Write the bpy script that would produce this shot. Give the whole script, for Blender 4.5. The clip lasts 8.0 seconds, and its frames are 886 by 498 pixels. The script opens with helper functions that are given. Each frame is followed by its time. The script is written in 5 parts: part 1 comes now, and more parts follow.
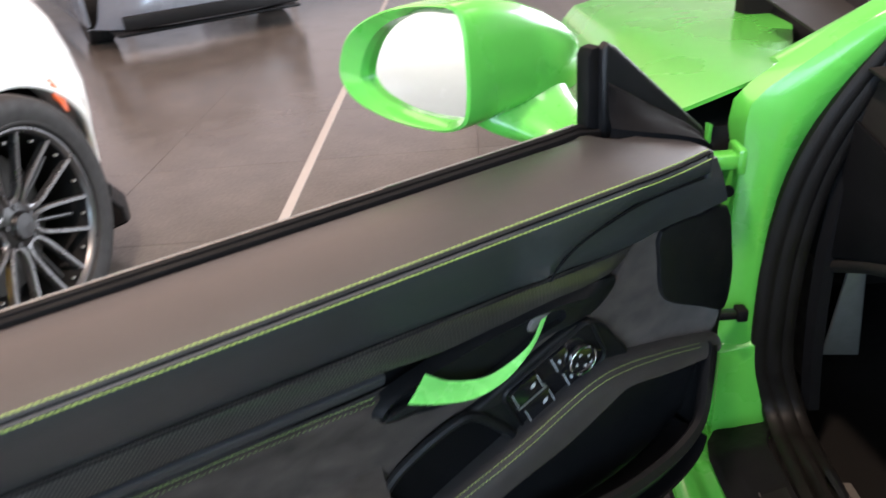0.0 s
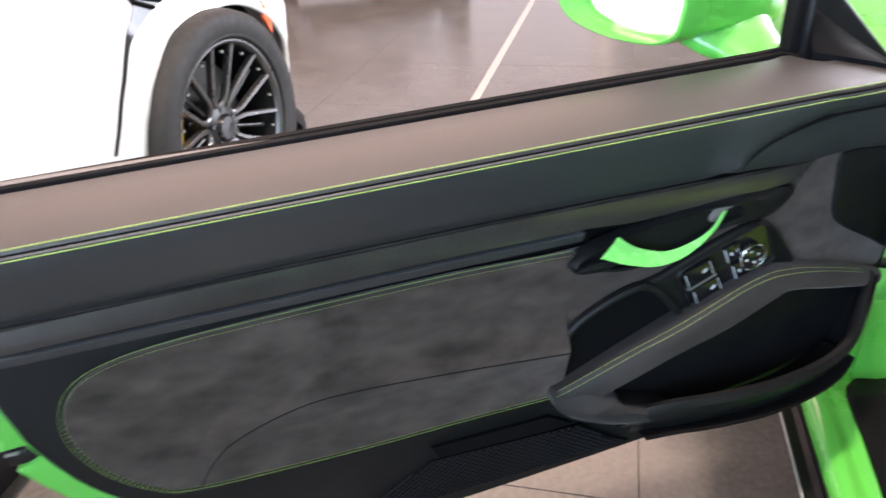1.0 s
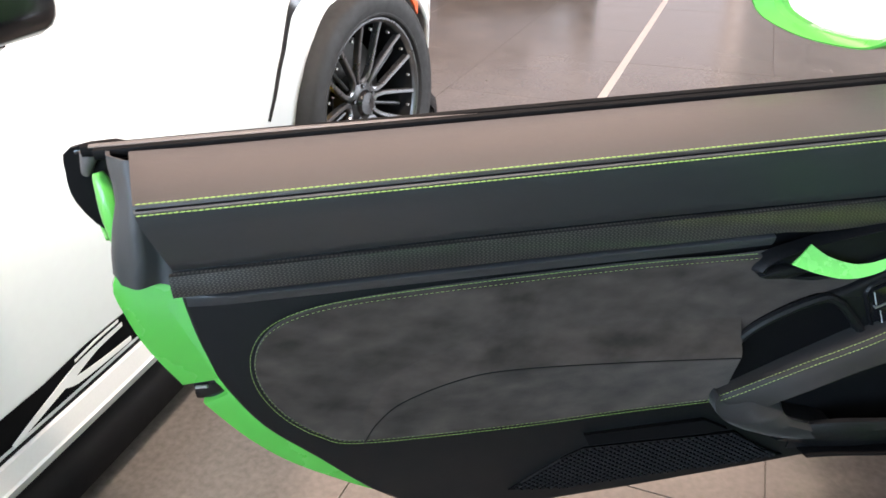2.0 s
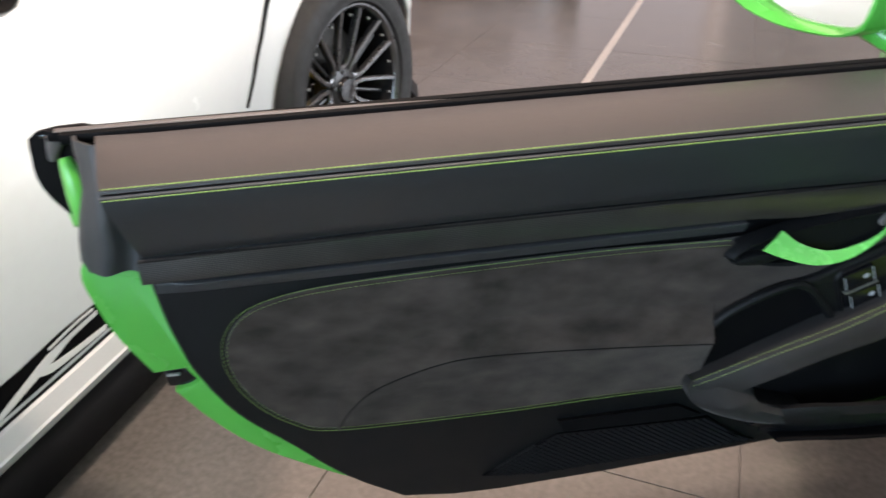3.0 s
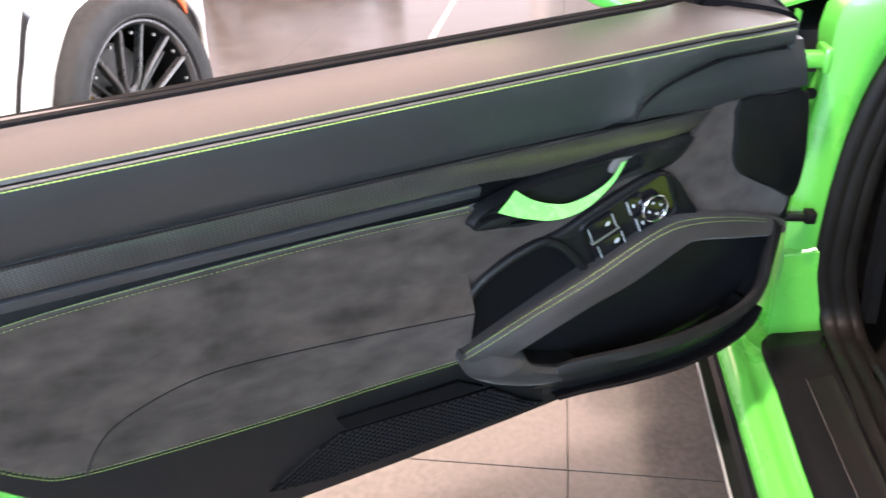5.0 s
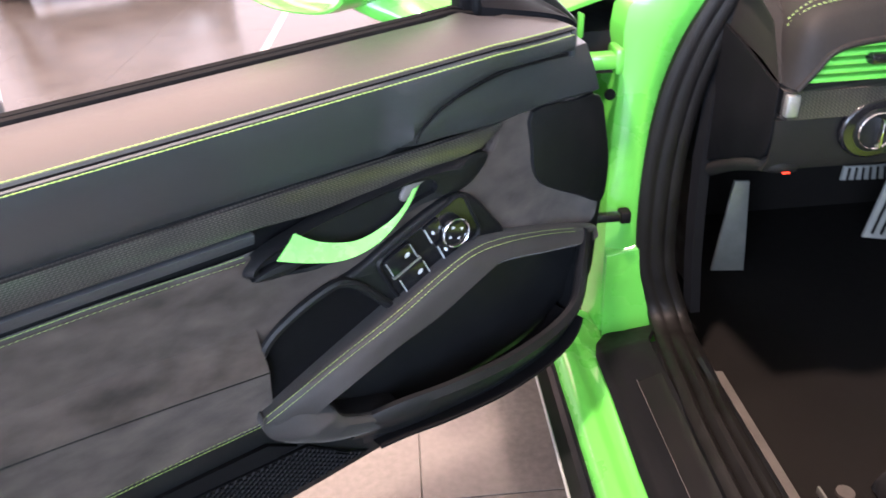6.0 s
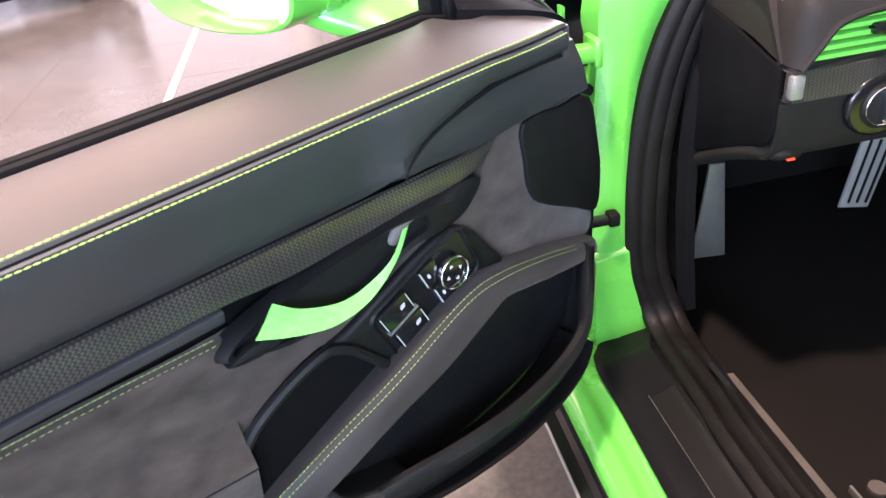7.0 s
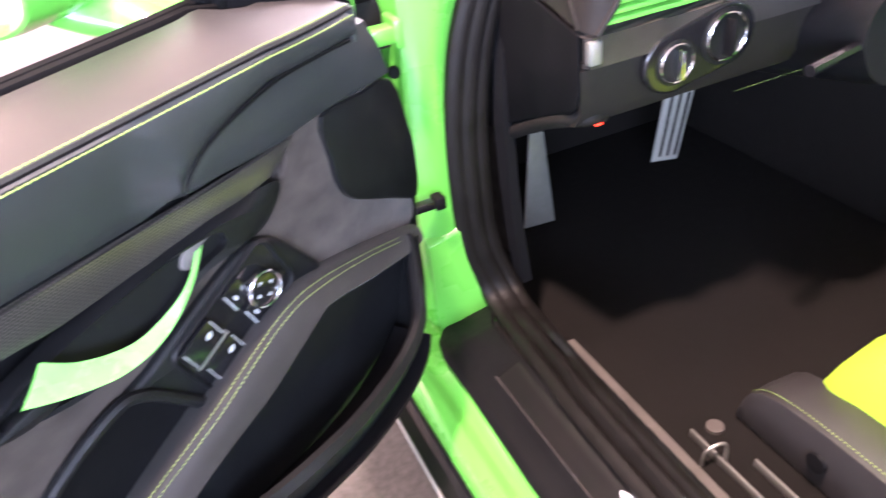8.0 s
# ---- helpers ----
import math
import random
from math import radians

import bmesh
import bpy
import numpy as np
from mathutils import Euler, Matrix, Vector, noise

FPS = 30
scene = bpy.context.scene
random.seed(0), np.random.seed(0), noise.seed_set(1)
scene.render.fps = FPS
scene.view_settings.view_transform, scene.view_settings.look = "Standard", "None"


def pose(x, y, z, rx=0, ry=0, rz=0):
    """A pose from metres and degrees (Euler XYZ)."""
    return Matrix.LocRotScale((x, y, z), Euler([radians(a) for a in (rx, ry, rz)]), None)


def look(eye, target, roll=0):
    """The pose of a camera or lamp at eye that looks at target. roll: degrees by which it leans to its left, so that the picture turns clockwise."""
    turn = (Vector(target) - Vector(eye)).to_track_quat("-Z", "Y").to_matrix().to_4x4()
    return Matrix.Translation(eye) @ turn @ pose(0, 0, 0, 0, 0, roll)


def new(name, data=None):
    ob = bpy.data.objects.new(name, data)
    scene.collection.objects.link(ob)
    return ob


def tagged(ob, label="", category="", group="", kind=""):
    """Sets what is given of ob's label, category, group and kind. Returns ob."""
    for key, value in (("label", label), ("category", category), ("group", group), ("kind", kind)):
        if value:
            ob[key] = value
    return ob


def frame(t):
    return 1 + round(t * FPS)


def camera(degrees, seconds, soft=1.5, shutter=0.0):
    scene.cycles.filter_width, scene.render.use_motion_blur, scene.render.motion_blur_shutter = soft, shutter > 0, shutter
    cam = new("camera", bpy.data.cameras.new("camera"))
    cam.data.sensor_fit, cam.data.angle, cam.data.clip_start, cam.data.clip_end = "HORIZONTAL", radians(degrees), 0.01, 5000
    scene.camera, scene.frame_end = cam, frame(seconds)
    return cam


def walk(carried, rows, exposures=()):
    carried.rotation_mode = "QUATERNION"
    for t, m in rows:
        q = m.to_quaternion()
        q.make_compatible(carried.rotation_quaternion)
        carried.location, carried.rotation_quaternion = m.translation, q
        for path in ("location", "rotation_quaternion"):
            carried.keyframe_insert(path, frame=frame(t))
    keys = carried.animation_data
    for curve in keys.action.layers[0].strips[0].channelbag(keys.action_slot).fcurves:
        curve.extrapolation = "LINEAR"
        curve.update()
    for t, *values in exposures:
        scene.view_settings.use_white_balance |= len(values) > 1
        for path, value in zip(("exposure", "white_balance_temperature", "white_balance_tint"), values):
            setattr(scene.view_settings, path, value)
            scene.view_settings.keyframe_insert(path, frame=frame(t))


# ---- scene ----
cam = camera(62.3, 8.0, 1.5, 0.5)
EXPOSURES = [(0, -1.02, 6130, 14), (0.5, -0.97, 6130, 15), (1, -0.57, 6100, 17), (1.5, -0.35, 6050, 14), (2.8, -1.35, 6120, 12), (3, -1.23, 6120, 12), (3.5, -0.77, 6140, 15), (4, -0.37, 6140, 15), (5.5, 0.13, 6150, 23), (6.5, 0.16, 6180, 25), (7.5, 0.35, 6180, 29), (8, 0.70, 6180, 34)]
PATH = [
    (0, (0.439, 0.329, 1.174), (1.216, 1.919, 0.243), -5.6),
    (0.5, (0.374, 0.24, 1.165), (0.974, 1.888, 0.205), -3.7),
    (1, (0.279, 0.203, 1.142), (0.741, 1.889, 0.171), -2.8),
    (1.5, (0.201, 0.198, 1.138), (0.523, 1.918, 0.171), -1.9),
    (1.7, (0.186, 0.207, 1.138), (0.440, 1.935, 0.163), -1.9),
    (2.8, (0.167, 0.212, 1.134), (0.37, 1.929, 0.13), 0.1),
    (3, (0.187, 0.21, 1.134), (0.446, 1.916, 0.122), -0.1),
    (3.5, (0.207, 0.219, 1.137), (0.529, 1.913, 0.124), -0.6),
    (4, (0.241, 0.23, 1.134), (0.66, 1.894, 0.107), -1.4),
    (4.2, (0.269, 0.231, 1.129), (0.734, 1.877, 0.093), -1.1),
    (5.3, (0.375, 0.186, 1.088), (1.046, 1.792, 0.104), -3.2),
    (5.5, (0.409, 0.193, 1.09), (1.173, 1.759, 0.109), -2.3),
    (6, (0.456, 0.232, 1.084), (1.354, 1.711, 0.08), -3.5),
    (6.5, (0.482, 0.31, 1.074), (1.481, 1.694, 0.03), -6.2),
    (7, (0.481, 0.367, 1.075), (1.502, 1.741, 0.039), -7.1),
    (7.5, (0.502, 0.394, 1.059), (1.622, 1.628, -0.048), -8.9),
    (8, (0.544, 0.38, 1.058), (1.813, 1.447, -0.06), -7.5),
]
walk(cam, [(t, look(eye, target, roll)) for t, eye, target, roll in PATH], EXPOSURES)

# ---------------------------------------------------------------- light
world = bpy.data.worlds.new("world")
scene.world = world
world.use_nodes = True
wn = world.node_tree
sky = wn.nodes.new("ShaderNodeTexSky")
sky.sky_type, sky.sun_disc = "NISHITA", False
sky.sun_elevation, sky.sun_rotation = radians(42), radians(200)
wn.nodes["Background"].inputs["Strength"].default_value = 0.12
wn.links.new(sky.outputs["Color"], wn.nodes["Background"].inputs["Color"])


def area_lamp(name, eye, target, sx, sy, watts, colour=(1, 1, 1)):
    data = bpy.data.lights.new(name, "AREA")
    data.shape, data.size, data.size_y, data.energy, data.color = "RECTANGLE", sx, sy, watts, colour
    ob = new(name, data)
    ob.matrix_world = look(eye, target)
    return ob


# daylight in the opening of the big showroom window to the south
area_lamp("window_daylight", (-3.4, -4.9, 2.45), (-0.3, 0.8, 0.9), 5.0, 2.3, 680, (0.62, 0.82, 1.0))
# added fill from west, east and north; these openings are assumed and unseen
area_lamp("fill_light_west", (-6.4, -2.0, 2.6), (0.2, 0.9, 0.7), 4.0, 1.9, 1150, (0.64, 0.83, 1.0))
area_lamp("fill_light_east", (7.9, 2.6, 2.3), (0.0, 2.3, 0.8), 6.0, 2.5, 1500, (0.95, 0.98, 1.0))
# tinted warm to put a pink sheen on the leather shoulder
area_lamp("fill_light_far", (1.5, 11.7, 2.2), (0.8, 1.0, 0.6), 10.0, 3.0, 150, (1.0, 0.74, 0.60))
# luminous ceiling field over the cars, a downlight over the open door, and a panel farther off
area_lamp("ceiling_light_field", (0.4, 5.8, 3.80), (0.4, 5.8, 0), 6.5, 3.6, 560, (1.0, 0.69, 0.52))
area_lamp("ceiling_downlight", (0.12, 0.60, 3.80), (0.12, 0.60, 0), 0.22, 0.22, 330, (1.0, 0.78, 0.60))
# made-up second downlight, placed so that the jamb step shows a glint
area_lamp("ceiling_downlight", (0.95, 0.35, 3.80), (0.95, 0.35, 0), 0.24, 0.24, 55, (1.0, 0.78, 0.60))
area_lamp("ceiling_light_panel", (3.2, 0.2, 3.75), (3.2, 0.2, 0), 0.9, 0.5, 30, (1.0, 0.90, 0.80))

# ---------------------------------------------------------------- materials


def material(name, base, rough=0.5, metal=0.0, var=0.12, scale=30.0, bump=0.0, bscale=None, coat=0.0, spec=0.5, fine=None, rvar=0.15, sheen=0.0, twist=0.0, stretch=None):
    """A plain surface with two scales of variation in colour and gloss, and fine relief."""
    m = bpy.data.materials.new(name)
    m.use_nodes = True
    t = m.node_tree
    b = t.nodes["Principled BSDF"]
    b.inputs["Metallic"].default_value = metal
    b.inputs["Coat Weight"].default_value = coat
    b.inputs["Coat Roughness"].default_value = 0.04
    b.inputs["Specular IOR Level"].default_value = spec
    b.inputs["Sheen Weight"].default_value, b.inputs["Sheen Roughness"].default_value = sheen, 0.45
    co = t.nodes.new("ShaderNodeTexCoord")
    n1 = t.nodes.new("ShaderNodeTexNoise")
    n1.inputs["Scale"].default_value, n1.inputs["Detail"].default_value, n1.inputs["Distortion"].default_value = scale, 6, twist
    n2 = t.nodes.new("ShaderNodeTexNoise")
    n2.inputs["Scale"].default_value, n2.inputs["Detail"].default_value = fine or scale * 9, 3
    place = co.outputs["Object"]
    if stretch:
        mp = t.nodes.new("ShaderNodeMapping")
        mp.inputs["Scale"].default_value, mp.inputs["Rotation"].default_value = stretch, (0, radians(-24), 0)
        t.links.new(place, mp.inputs["Vector"])
        place = mp.outputs[0]
    for n in (n1, n2):
        t.links.new(place, n.inputs["Vector"])
    add = t.nodes.new("ShaderNodeMath")
    add.operation = "ADD"
    t.links.new(n1.outputs["Fac"], add.inputs[0])
    t.links.new(n2.outputs["Fac"], add.inputs[1])
    ramp = t.nodes.new("ShaderNodeMapRange")
    ramp.inputs["From Min"].default_value, ramp.inputs["From Max"].default_value = 0.6, 1.4
    ramp.inputs["To Min"].default_value, ramp.inputs["To Max"].default_value = 1 - var, 1 + var
    t.links.new(add.outputs[0], ramp.inputs["Value"])
    mul = t.nodes.new("ShaderNodeVectorMath")
    mul.operation = "SCALE"
    mul.inputs[0].default_value = base
    t.links.new(ramp.outputs[0], mul.inputs["Scale"])
    t.links.new(mul.outputs[0], b.inputs["Base Color"])
    rr = t.nodes.new("ShaderNodeMapRange")
    rr.inputs["From Min"].default_value, rr.inputs["From Max"].default_value = 0.3, 0.7
    rr.inputs["To Min"].default_value, rr.inputs["To Max"].default_value = max(0.0, rough * (1 - rvar)), min(1.0, rough * (1 + rvar))
    t.links.new(n1.outputs["Fac"], rr.inputs["Value"])
    t.links.new(rr.outputs[0], b.inputs["Roughness"])
    if bump:
        bn = t.nodes.new("ShaderNodeBump")
        bn.inputs["Strength"].default_value, bn.inputs["Distance"].default_value = bump, 0.0006
        n3 = t.nodes.new("ShaderNodeTexNoise")
        n3.inputs["Scale"].default_value, n3.inputs["Detail"].default_value = bscale or 900, 2
        t.links.new(co.outputs["Object"], n3.inputs["Vector"])
        t.links.new(n3.outputs["Fac"], bn.inputs["Height"])
        t.links.new(bn.outputs["Normal"], b.inputs["Normal"])
    return m


GREEN = material("green_paint", (0.092, 0.425, 0.056), 0.28, var=0.03, scale=6, coat=0.6)
GREEN_MATT = material("green_ribbon", (0.20, 0.70, 0.14), 0.26, spec=1.0, var=0.06, scale=60, bump=0.4, bscale=1500)
GREEN_THREAD = material("green_thread", (0.26, 0.38, 0.10), 0.6, var=0.15, scale=200)
LEATHER = material("black_leather", (0.024, 0.0225, 0.023), 0.42, var=0.12, scale=18, bump=0.35, bscale=1300, spec=0.68, rvar=0.03)
# same black leather, with cool window light tinted into its base colour
COOL_LEATHER = material("cool_tinted_leather", (0.020, 0.0225, 0.026), 0.52, var=0.12, scale=18, bump=0.35, bscale=1300, spec=0.66, rvar=0.03)
DASH_LEATHER = material("dash_leather", (0.0125, 0.0108, 0.0098), 0.62, var=0.12, scale=18, bump=0.35, bscale=1300, spec=0.17, rvar=0.03)
PLASTIC = material("black_plastic", (0.0048, 0.0052, 0.006), 0.48, spec=0.24, var=0.1, scale=25, bump=0.4, bscale=1800)
# near-black for plain black parts, and for shade painted into recesses
DARK = material("black_recess_shade", (0.004, 0.004, 0.0045), 0.8, spec=0.05, var=0.2, scale=20)
SUEDE = material("grey_suede", (0.0425, 0.0345, 0.0300), 0.95, var=0.62, scale=11, fine=36, bump=0.3, bscale=2200, spec=0.1, sheen=0.25, twist=1.1, stretch=(0.7, 1.0, 1.3))
ARM_LEATHER = material("armrest_leather", (0.0085, 0.0088, 0.0098), 0.66, spec=0.36, var=0.35, scale=9, fine=40, bump=0.35, bscale=1500, sheen=0.10, twist=0.6)
RUBBER = material("black_rubber", (0.0045, 0.0045, 0.005), 0.6, spec=0.09, var=0.15, scale=30)
SEAL_RUBBER = material("seal_rubber", (0.0038, 0.0032, 0.0028), 0.58, spec=0.2, var=0.25, scale=30, bump=0.3, bscale=900)
GLOSS = material("gloss_black", (0.007, 0.007, 0.008), 0.18, var=0.05, scale=20, coat=0.05, spec=0.4)
CHROME = material("chrome", (0.75, 0.76, 0.78), 0.12, 1.0, var=0.04, scale=40)
STEEL = material("brushed_steel", (0.25, 0.25, 0.235), 0.42, 0.6, var=0.15, scale=60)
WHITE_PAINT = material("white_paint", (0.80, 0.81, 0.80), 0.25, var=0.02, scale=5, coat=0.6)
SILVER_TRIM = material("silver_trim", (0.60, 0.61, 0.61), 0.5, 0.0, var=0.04, scale=20)
# pale colour for edge highlights painted onto black strips
EDGE_HIGHLIGHT = material("painted_edge_highlight", (0.24, 0.24, 0.235), 0.45, 0.0, var=0.1, scale=20)
BELT = material("belt_gloss", (0.02, 0.02, 0.02), 0.12, var=0.1, scale=20, coat=1.0, spec=0.8)
DISC = material("brake_disc_iron", (0.06, 0.058, 0.055), 0.45, 0.8, var=0.2, scale=60)
RIM = material("grey_rim", (0.16, 0.16, 0.165), 0.30, 0.8, var=0.1, scale=30)
BARREL = material("dark_wheel_barrel", (0.022, 0.022, 0.023), 0.4, 0.3, var=0.2, scale=30)
TYRE = material("tyre_rubber", (0.014, 0.014, 0.0145), 0.7, var=0.2, scale=40, bump=0.4, bscale=400)
PEDAL = material("brushed_pedal", (0.30, 0.30, 0.285), 0.5, 0.25, var=0.15, scale=60)
SILL_STRIP = material("sill_strip_plastic", (0.062, 0.054, 0.049), 0.5, var=0.2, scale=30, bump=0.4, bscale=1500)
SILL_GREY = material("grey_plastic", (0.11, 0.10, 0.097), 0.5, var=0.12, scale=40, bump=0.4, bscale=1500)
CARPET = material("black_carpet", (0.007, 0.0062, 0.0057), 0.95, var=0.4, scale=60, fine=900, bump=1.0, bscale=1500, spec=0.1)
ORANGE = material("orange_lens", (0.75, 0.13, 0.04), 0.25, var=0.1, scale=80)
YELLOW = material("yellow_caliper", (0.75, 0.42, 0.02), 0.4, var=0.1, scale=40)
LIME_CLOTH = material("lime_cloth", (0.42, 0.72, 0.03), 0.8, var=0.12, scale=40, fine=600, bump=0.6, bscale=1200)
WALL = material("wall_paint", (0.70, 0.67, 0.65), 0.8, var=0.05, scale=2)
CEIL = material("ceiling_paint", (0.74, 0.57, 0.49), 0.9, var=0.04, scale=2)
WHITE_LINE = material("white_strip", (0.40, 0.375, 0.35), 0.4, var=0.1, scale=15)
TILE_MAT = material("beige_tile", (0.107, 0.098, 0.089), 0.19, var=0.3, scale=4, fine=70, bump=0.15, bscale=250)
GROUT = material("grout", (0.15, 0.138, 0.128), 0.85, var=0.2, scale=40)
WHITE_MARK = material("white_print", (0.40, 0.42, 0.43), 0.5, var=0.03, scale=40)
MIRROR = bpy.data.materials.new("mirror_glass")
MIRROR.use_nodes = True
mb = MIRROR.node_tree.nodes["Principled BSDF"]
mb.inputs["Base Color"].default_value, mb.inputs["Metallic"].default_value, mb.inputs["Roughness"].default_value = (0.72, 0.73, 0.72, 1), 1, 0.02
GLASS = bpy.data.materials.new("clear_glass")
GLASS.use_nodes = True
gb = GLASS.node_tree.nodes["Principled BSDF"]
gb.inputs["Base Color"].default_value, gb.inputs["Roughness"].default_value, gb.inputs["Transmission Weight"].default_value = (0.9, 0.93, 0.92, 1), 0.02, 1
RED_LAMP = bpy.data.materials.new("red_lamp")
RED_LAMP.use_nodes = True
rb = RED_LAMP.node_tree.nodes["Principled BSDF"]
rb.inputs["Base Color"].default_value, rb.inputs["Emission Color"].default_value, rb.inputs["Emission Strength"].default_value = (0.8, 0.03, 0.01, 1), (1, 0.06, 0.02, 1), 1.6


def carbon_material(name, threads, light, coat=0.55):
    """Twill of dark fibres under a clear coat: bright floats in rows along the strip."""
    m = bpy.data.materials.new(name)
    m.use_nodes = True
    t = m.node_tree
    b = t.nodes["Principled BSDF"]
    co = t.nodes.new("ShaderNodeTexCoord")
    mp = t.nodes.new("ShaderNodeMapping")
    mp.inputs["Rotation"].default_value = (0, radians(2.2), 0)
    mp.inputs["Scale"].default_value = (1, 0.001, 1.1)
    t.links.new(co.outputs["Object"], mp.inputs["Vector"])
    ch = t.nodes.new("ShaderNodeTexChecker")
    ch.inputs["Scale"].default_value = threads
    ch.inputs["Color1"].default_value, ch.inputs["Color2"].default_value = (0.04, 0.04, 0.04, 1), (1, 1, 1, 1)
    wv = t.nodes.new("ShaderNodeTexWave")
    wv.bands_direction = "Z"
    wv.inputs["Scale"].default_value = threads * 0.157 * 2
    rows = t.nodes.new("ShaderNodeMapRange")
    rows.inputs["To Min"].default_value, rows.inputs["To Max"].default_value = 0.12, 1.0
    patch = t.nodes.new("ShaderNodeTexNoise")
    patch.inputs["Scale"].default_value, patch.inputs["Detail"].default_value = 14, 3
    for n in (ch, wv):
        t.links.new(mp.outputs[0], n.inputs["Vector"])
    t.links.new(co.outputs["Object"], patch.inputs["Vector"])
    t.links.new(wv.outputs["Fac"], rows.inputs["Value"])
    ribs = t.nodes.new("ShaderNodeTexWave")
    ribs.bands_direction = "X"
    ribs.inputs["Scale"].default_value = threads * 0.157
    t.links.new(mp.outputs[0], ribs.inputs["Vector"])
    half = t.nodes.new("ShaderNodeMix")
    half.inputs["Factor"].default_value = 0.45
    t.links.new(ch.outputs["Fac"], half.inputs["A"])
    t.links.new(ribs.outputs["Fac"], half.inputs["B"])
    mul = t.nodes.new("ShaderNodeMath")
    mul.operation = "MULTIPLY"
    t.links.new(half.outputs["Result"], mul.inputs[0])
    t.links.new(rows.outputs[0], mul.inputs[1])
    var = t.nodes.new("ShaderNodeMath")
    var.operation = "MULTIPLY_ADD"
    t.links.new(mul.outputs[0], var.inputs[0])
    t.links.new(patch.outputs["Fac"], var.inputs[1])
    var.inputs[2].default_value = 0.03
    mix = t.nodes.new("ShaderNodeMix")
    mix.data_type = "RGBA"
    mix.inputs["A"].default_value, mix.inputs["B"].default_value = (0.003, 0.003, 0.0035, 1), light
    t.links.new(var.outputs[0], mix.inputs["Factor"])
    t.links.new(mix.outputs["Result"], b.inputs["Base Color"])
    b.inputs["Roughness"].default_value = 0.35
    b.inputs["Coat Weight"].default_value, b.inputs["Coat Roughness"].default_value = coat, 0.06
    b.inputs["Specular IOR Level"].default_value = 0.3
    return m


CARBON = carbon_material("carbon_weave", 450, (0.155, 0.138, 0.124, 1), 0.4)
WEAVE = carbon_material("woven_inlay", 900, (0.020, 0.017, 0.0145, 1), 0.0)

# ---------------------------------------------------------------- building helpers


def thing(name, at, label, category, group="", kind=""):
    ob = new(name)
    ob.location = at
    ob.empty_display_size = 0.1
    bpy.context.view_layer.update()
    return tagged(ob, label, category, group, kind)


def mesh_object(name, bm, mat, smooth=40):
    bmesh.ops.recalc_face_normals(bm, faces=bm.faces)
    me = bpy.data.meshes.new(name)
    bm.to_mesh(me)
    bm.free()
    me.materials.append(mat)
    if smooth:
        for p in me.polygons:
            p.use_smooth = True
        me.set_sharp_from_angle(angle=radians(smooth))
    return new(name, me)


def part(name, bm, mat, parent, label="", smooth=40):
    """Links a bmesh, given in world metres, as one mesh under a thing or under a part."""
    ob = mesh_object(name, bm, mat, smooth)
    ob.parent = parent
    if parent.type == "EMPTY":
        ob.matrix_parent_inverse = Matrix.Translation(-parent.location)
    if label:
        ob["label"] = label
    return ob


def loft(rows, close=False):
    """A sheet through rows of points, all of one length."""
    bm = bmesh.new()
    vs = [[bm.verts.new(p) for p in r] for r in rows]
    n = len(vs[0])
    for a, b in zip(vs, vs[1:]):
        for i in range(n if close else n - 1):
            j = (i + 1) % n
            bm.faces.new((a[i], a[j], b[j], b[i]))
    return bm


def solid(rows, thick):
    """A sheet with thickness: its face is kept on the side of the open door's cabin, and it grows away from there."""
    bm = loft(rows)
    bmesh.ops.recalc_face_normals(bm, faces=bm.faces)
    side = Vector((0.3, 0.1, 1.1))
    if sum(f.normal.dot(side - f.calc_center_median()) * f.calc_area() for f in bm.faces) < 0:
        bmesh.ops.reverse_faces(bm, faces=bm.faces)
    bm.normal_update()
    old = bm.verts[:]
    edge = [e for e in bm.edges if e.is_boundary]
    copy = {v: bm.verts.new(v.co - v.normal * abs(thick)) for v in old}
    for f in bm.faces[:]:
        bm.faces.new([copy[v] for v in reversed(f.verts)])
    for e in edge:
        p, q = e.verts
        bm.faces.new((p, q, copy[q], copy[p]))
    return bm


def prism(poly, place, d0, d1, bevel=0.0, segs=2):
    """A plate from an outline; place(u, v, d) puts it into the world."""
    bm = bmesh.new()
    a = [bm.verts.new(place(u, v, d0)) for u, v in poly]
    b = [bm.verts.new(place(u, v, d1)) for u, v in poly]
    n = len(poly)
    fa, fb = bm.faces.new(a), bm.faces.new(b[::-1])
    for i in range(n):
        bm.faces.new((a[i], b[i], b[(i + 1) % n], a[(i + 1) % n]))
    bmesh.ops.recalc_face_normals(bm, faces=bm.faces)
    if bevel:
        es = [e for f in (fa, fb) for e in f.edges]
        bmesh.ops.bevel(bm, geom=es, offset=bevel, segments=segs, profile=0.5, affect="EDGES")
    return bm


def curve(points, n=8, closed=False):
    """A smooth line through a few points (Catmull-Rom)."""
    ps = [Vector(p) for p in points]
    m = len(ps)
    out = []
    for i in range(m if closed else m - 1):
        if closed:
            a, b, c, d = ps[i - 1], ps[i], ps[(i + 1) % m], ps[(i + 2) % m]
        else:
            a, b, c, d = ps[max(i - 1, 0)], ps[i], ps[i + 1], ps[min(i + 2, m - 1)]
        for k in range(n):
            t = k / n
            out.append(0.5 * ((2 * b) + (c - a) * t + (2 * a - 5 * b + 4 * c - d) * t * t + (3 * b - a - 3 * c + d) * t ** 3))
    if not closed:
        out.append(ps[-1])
    return out


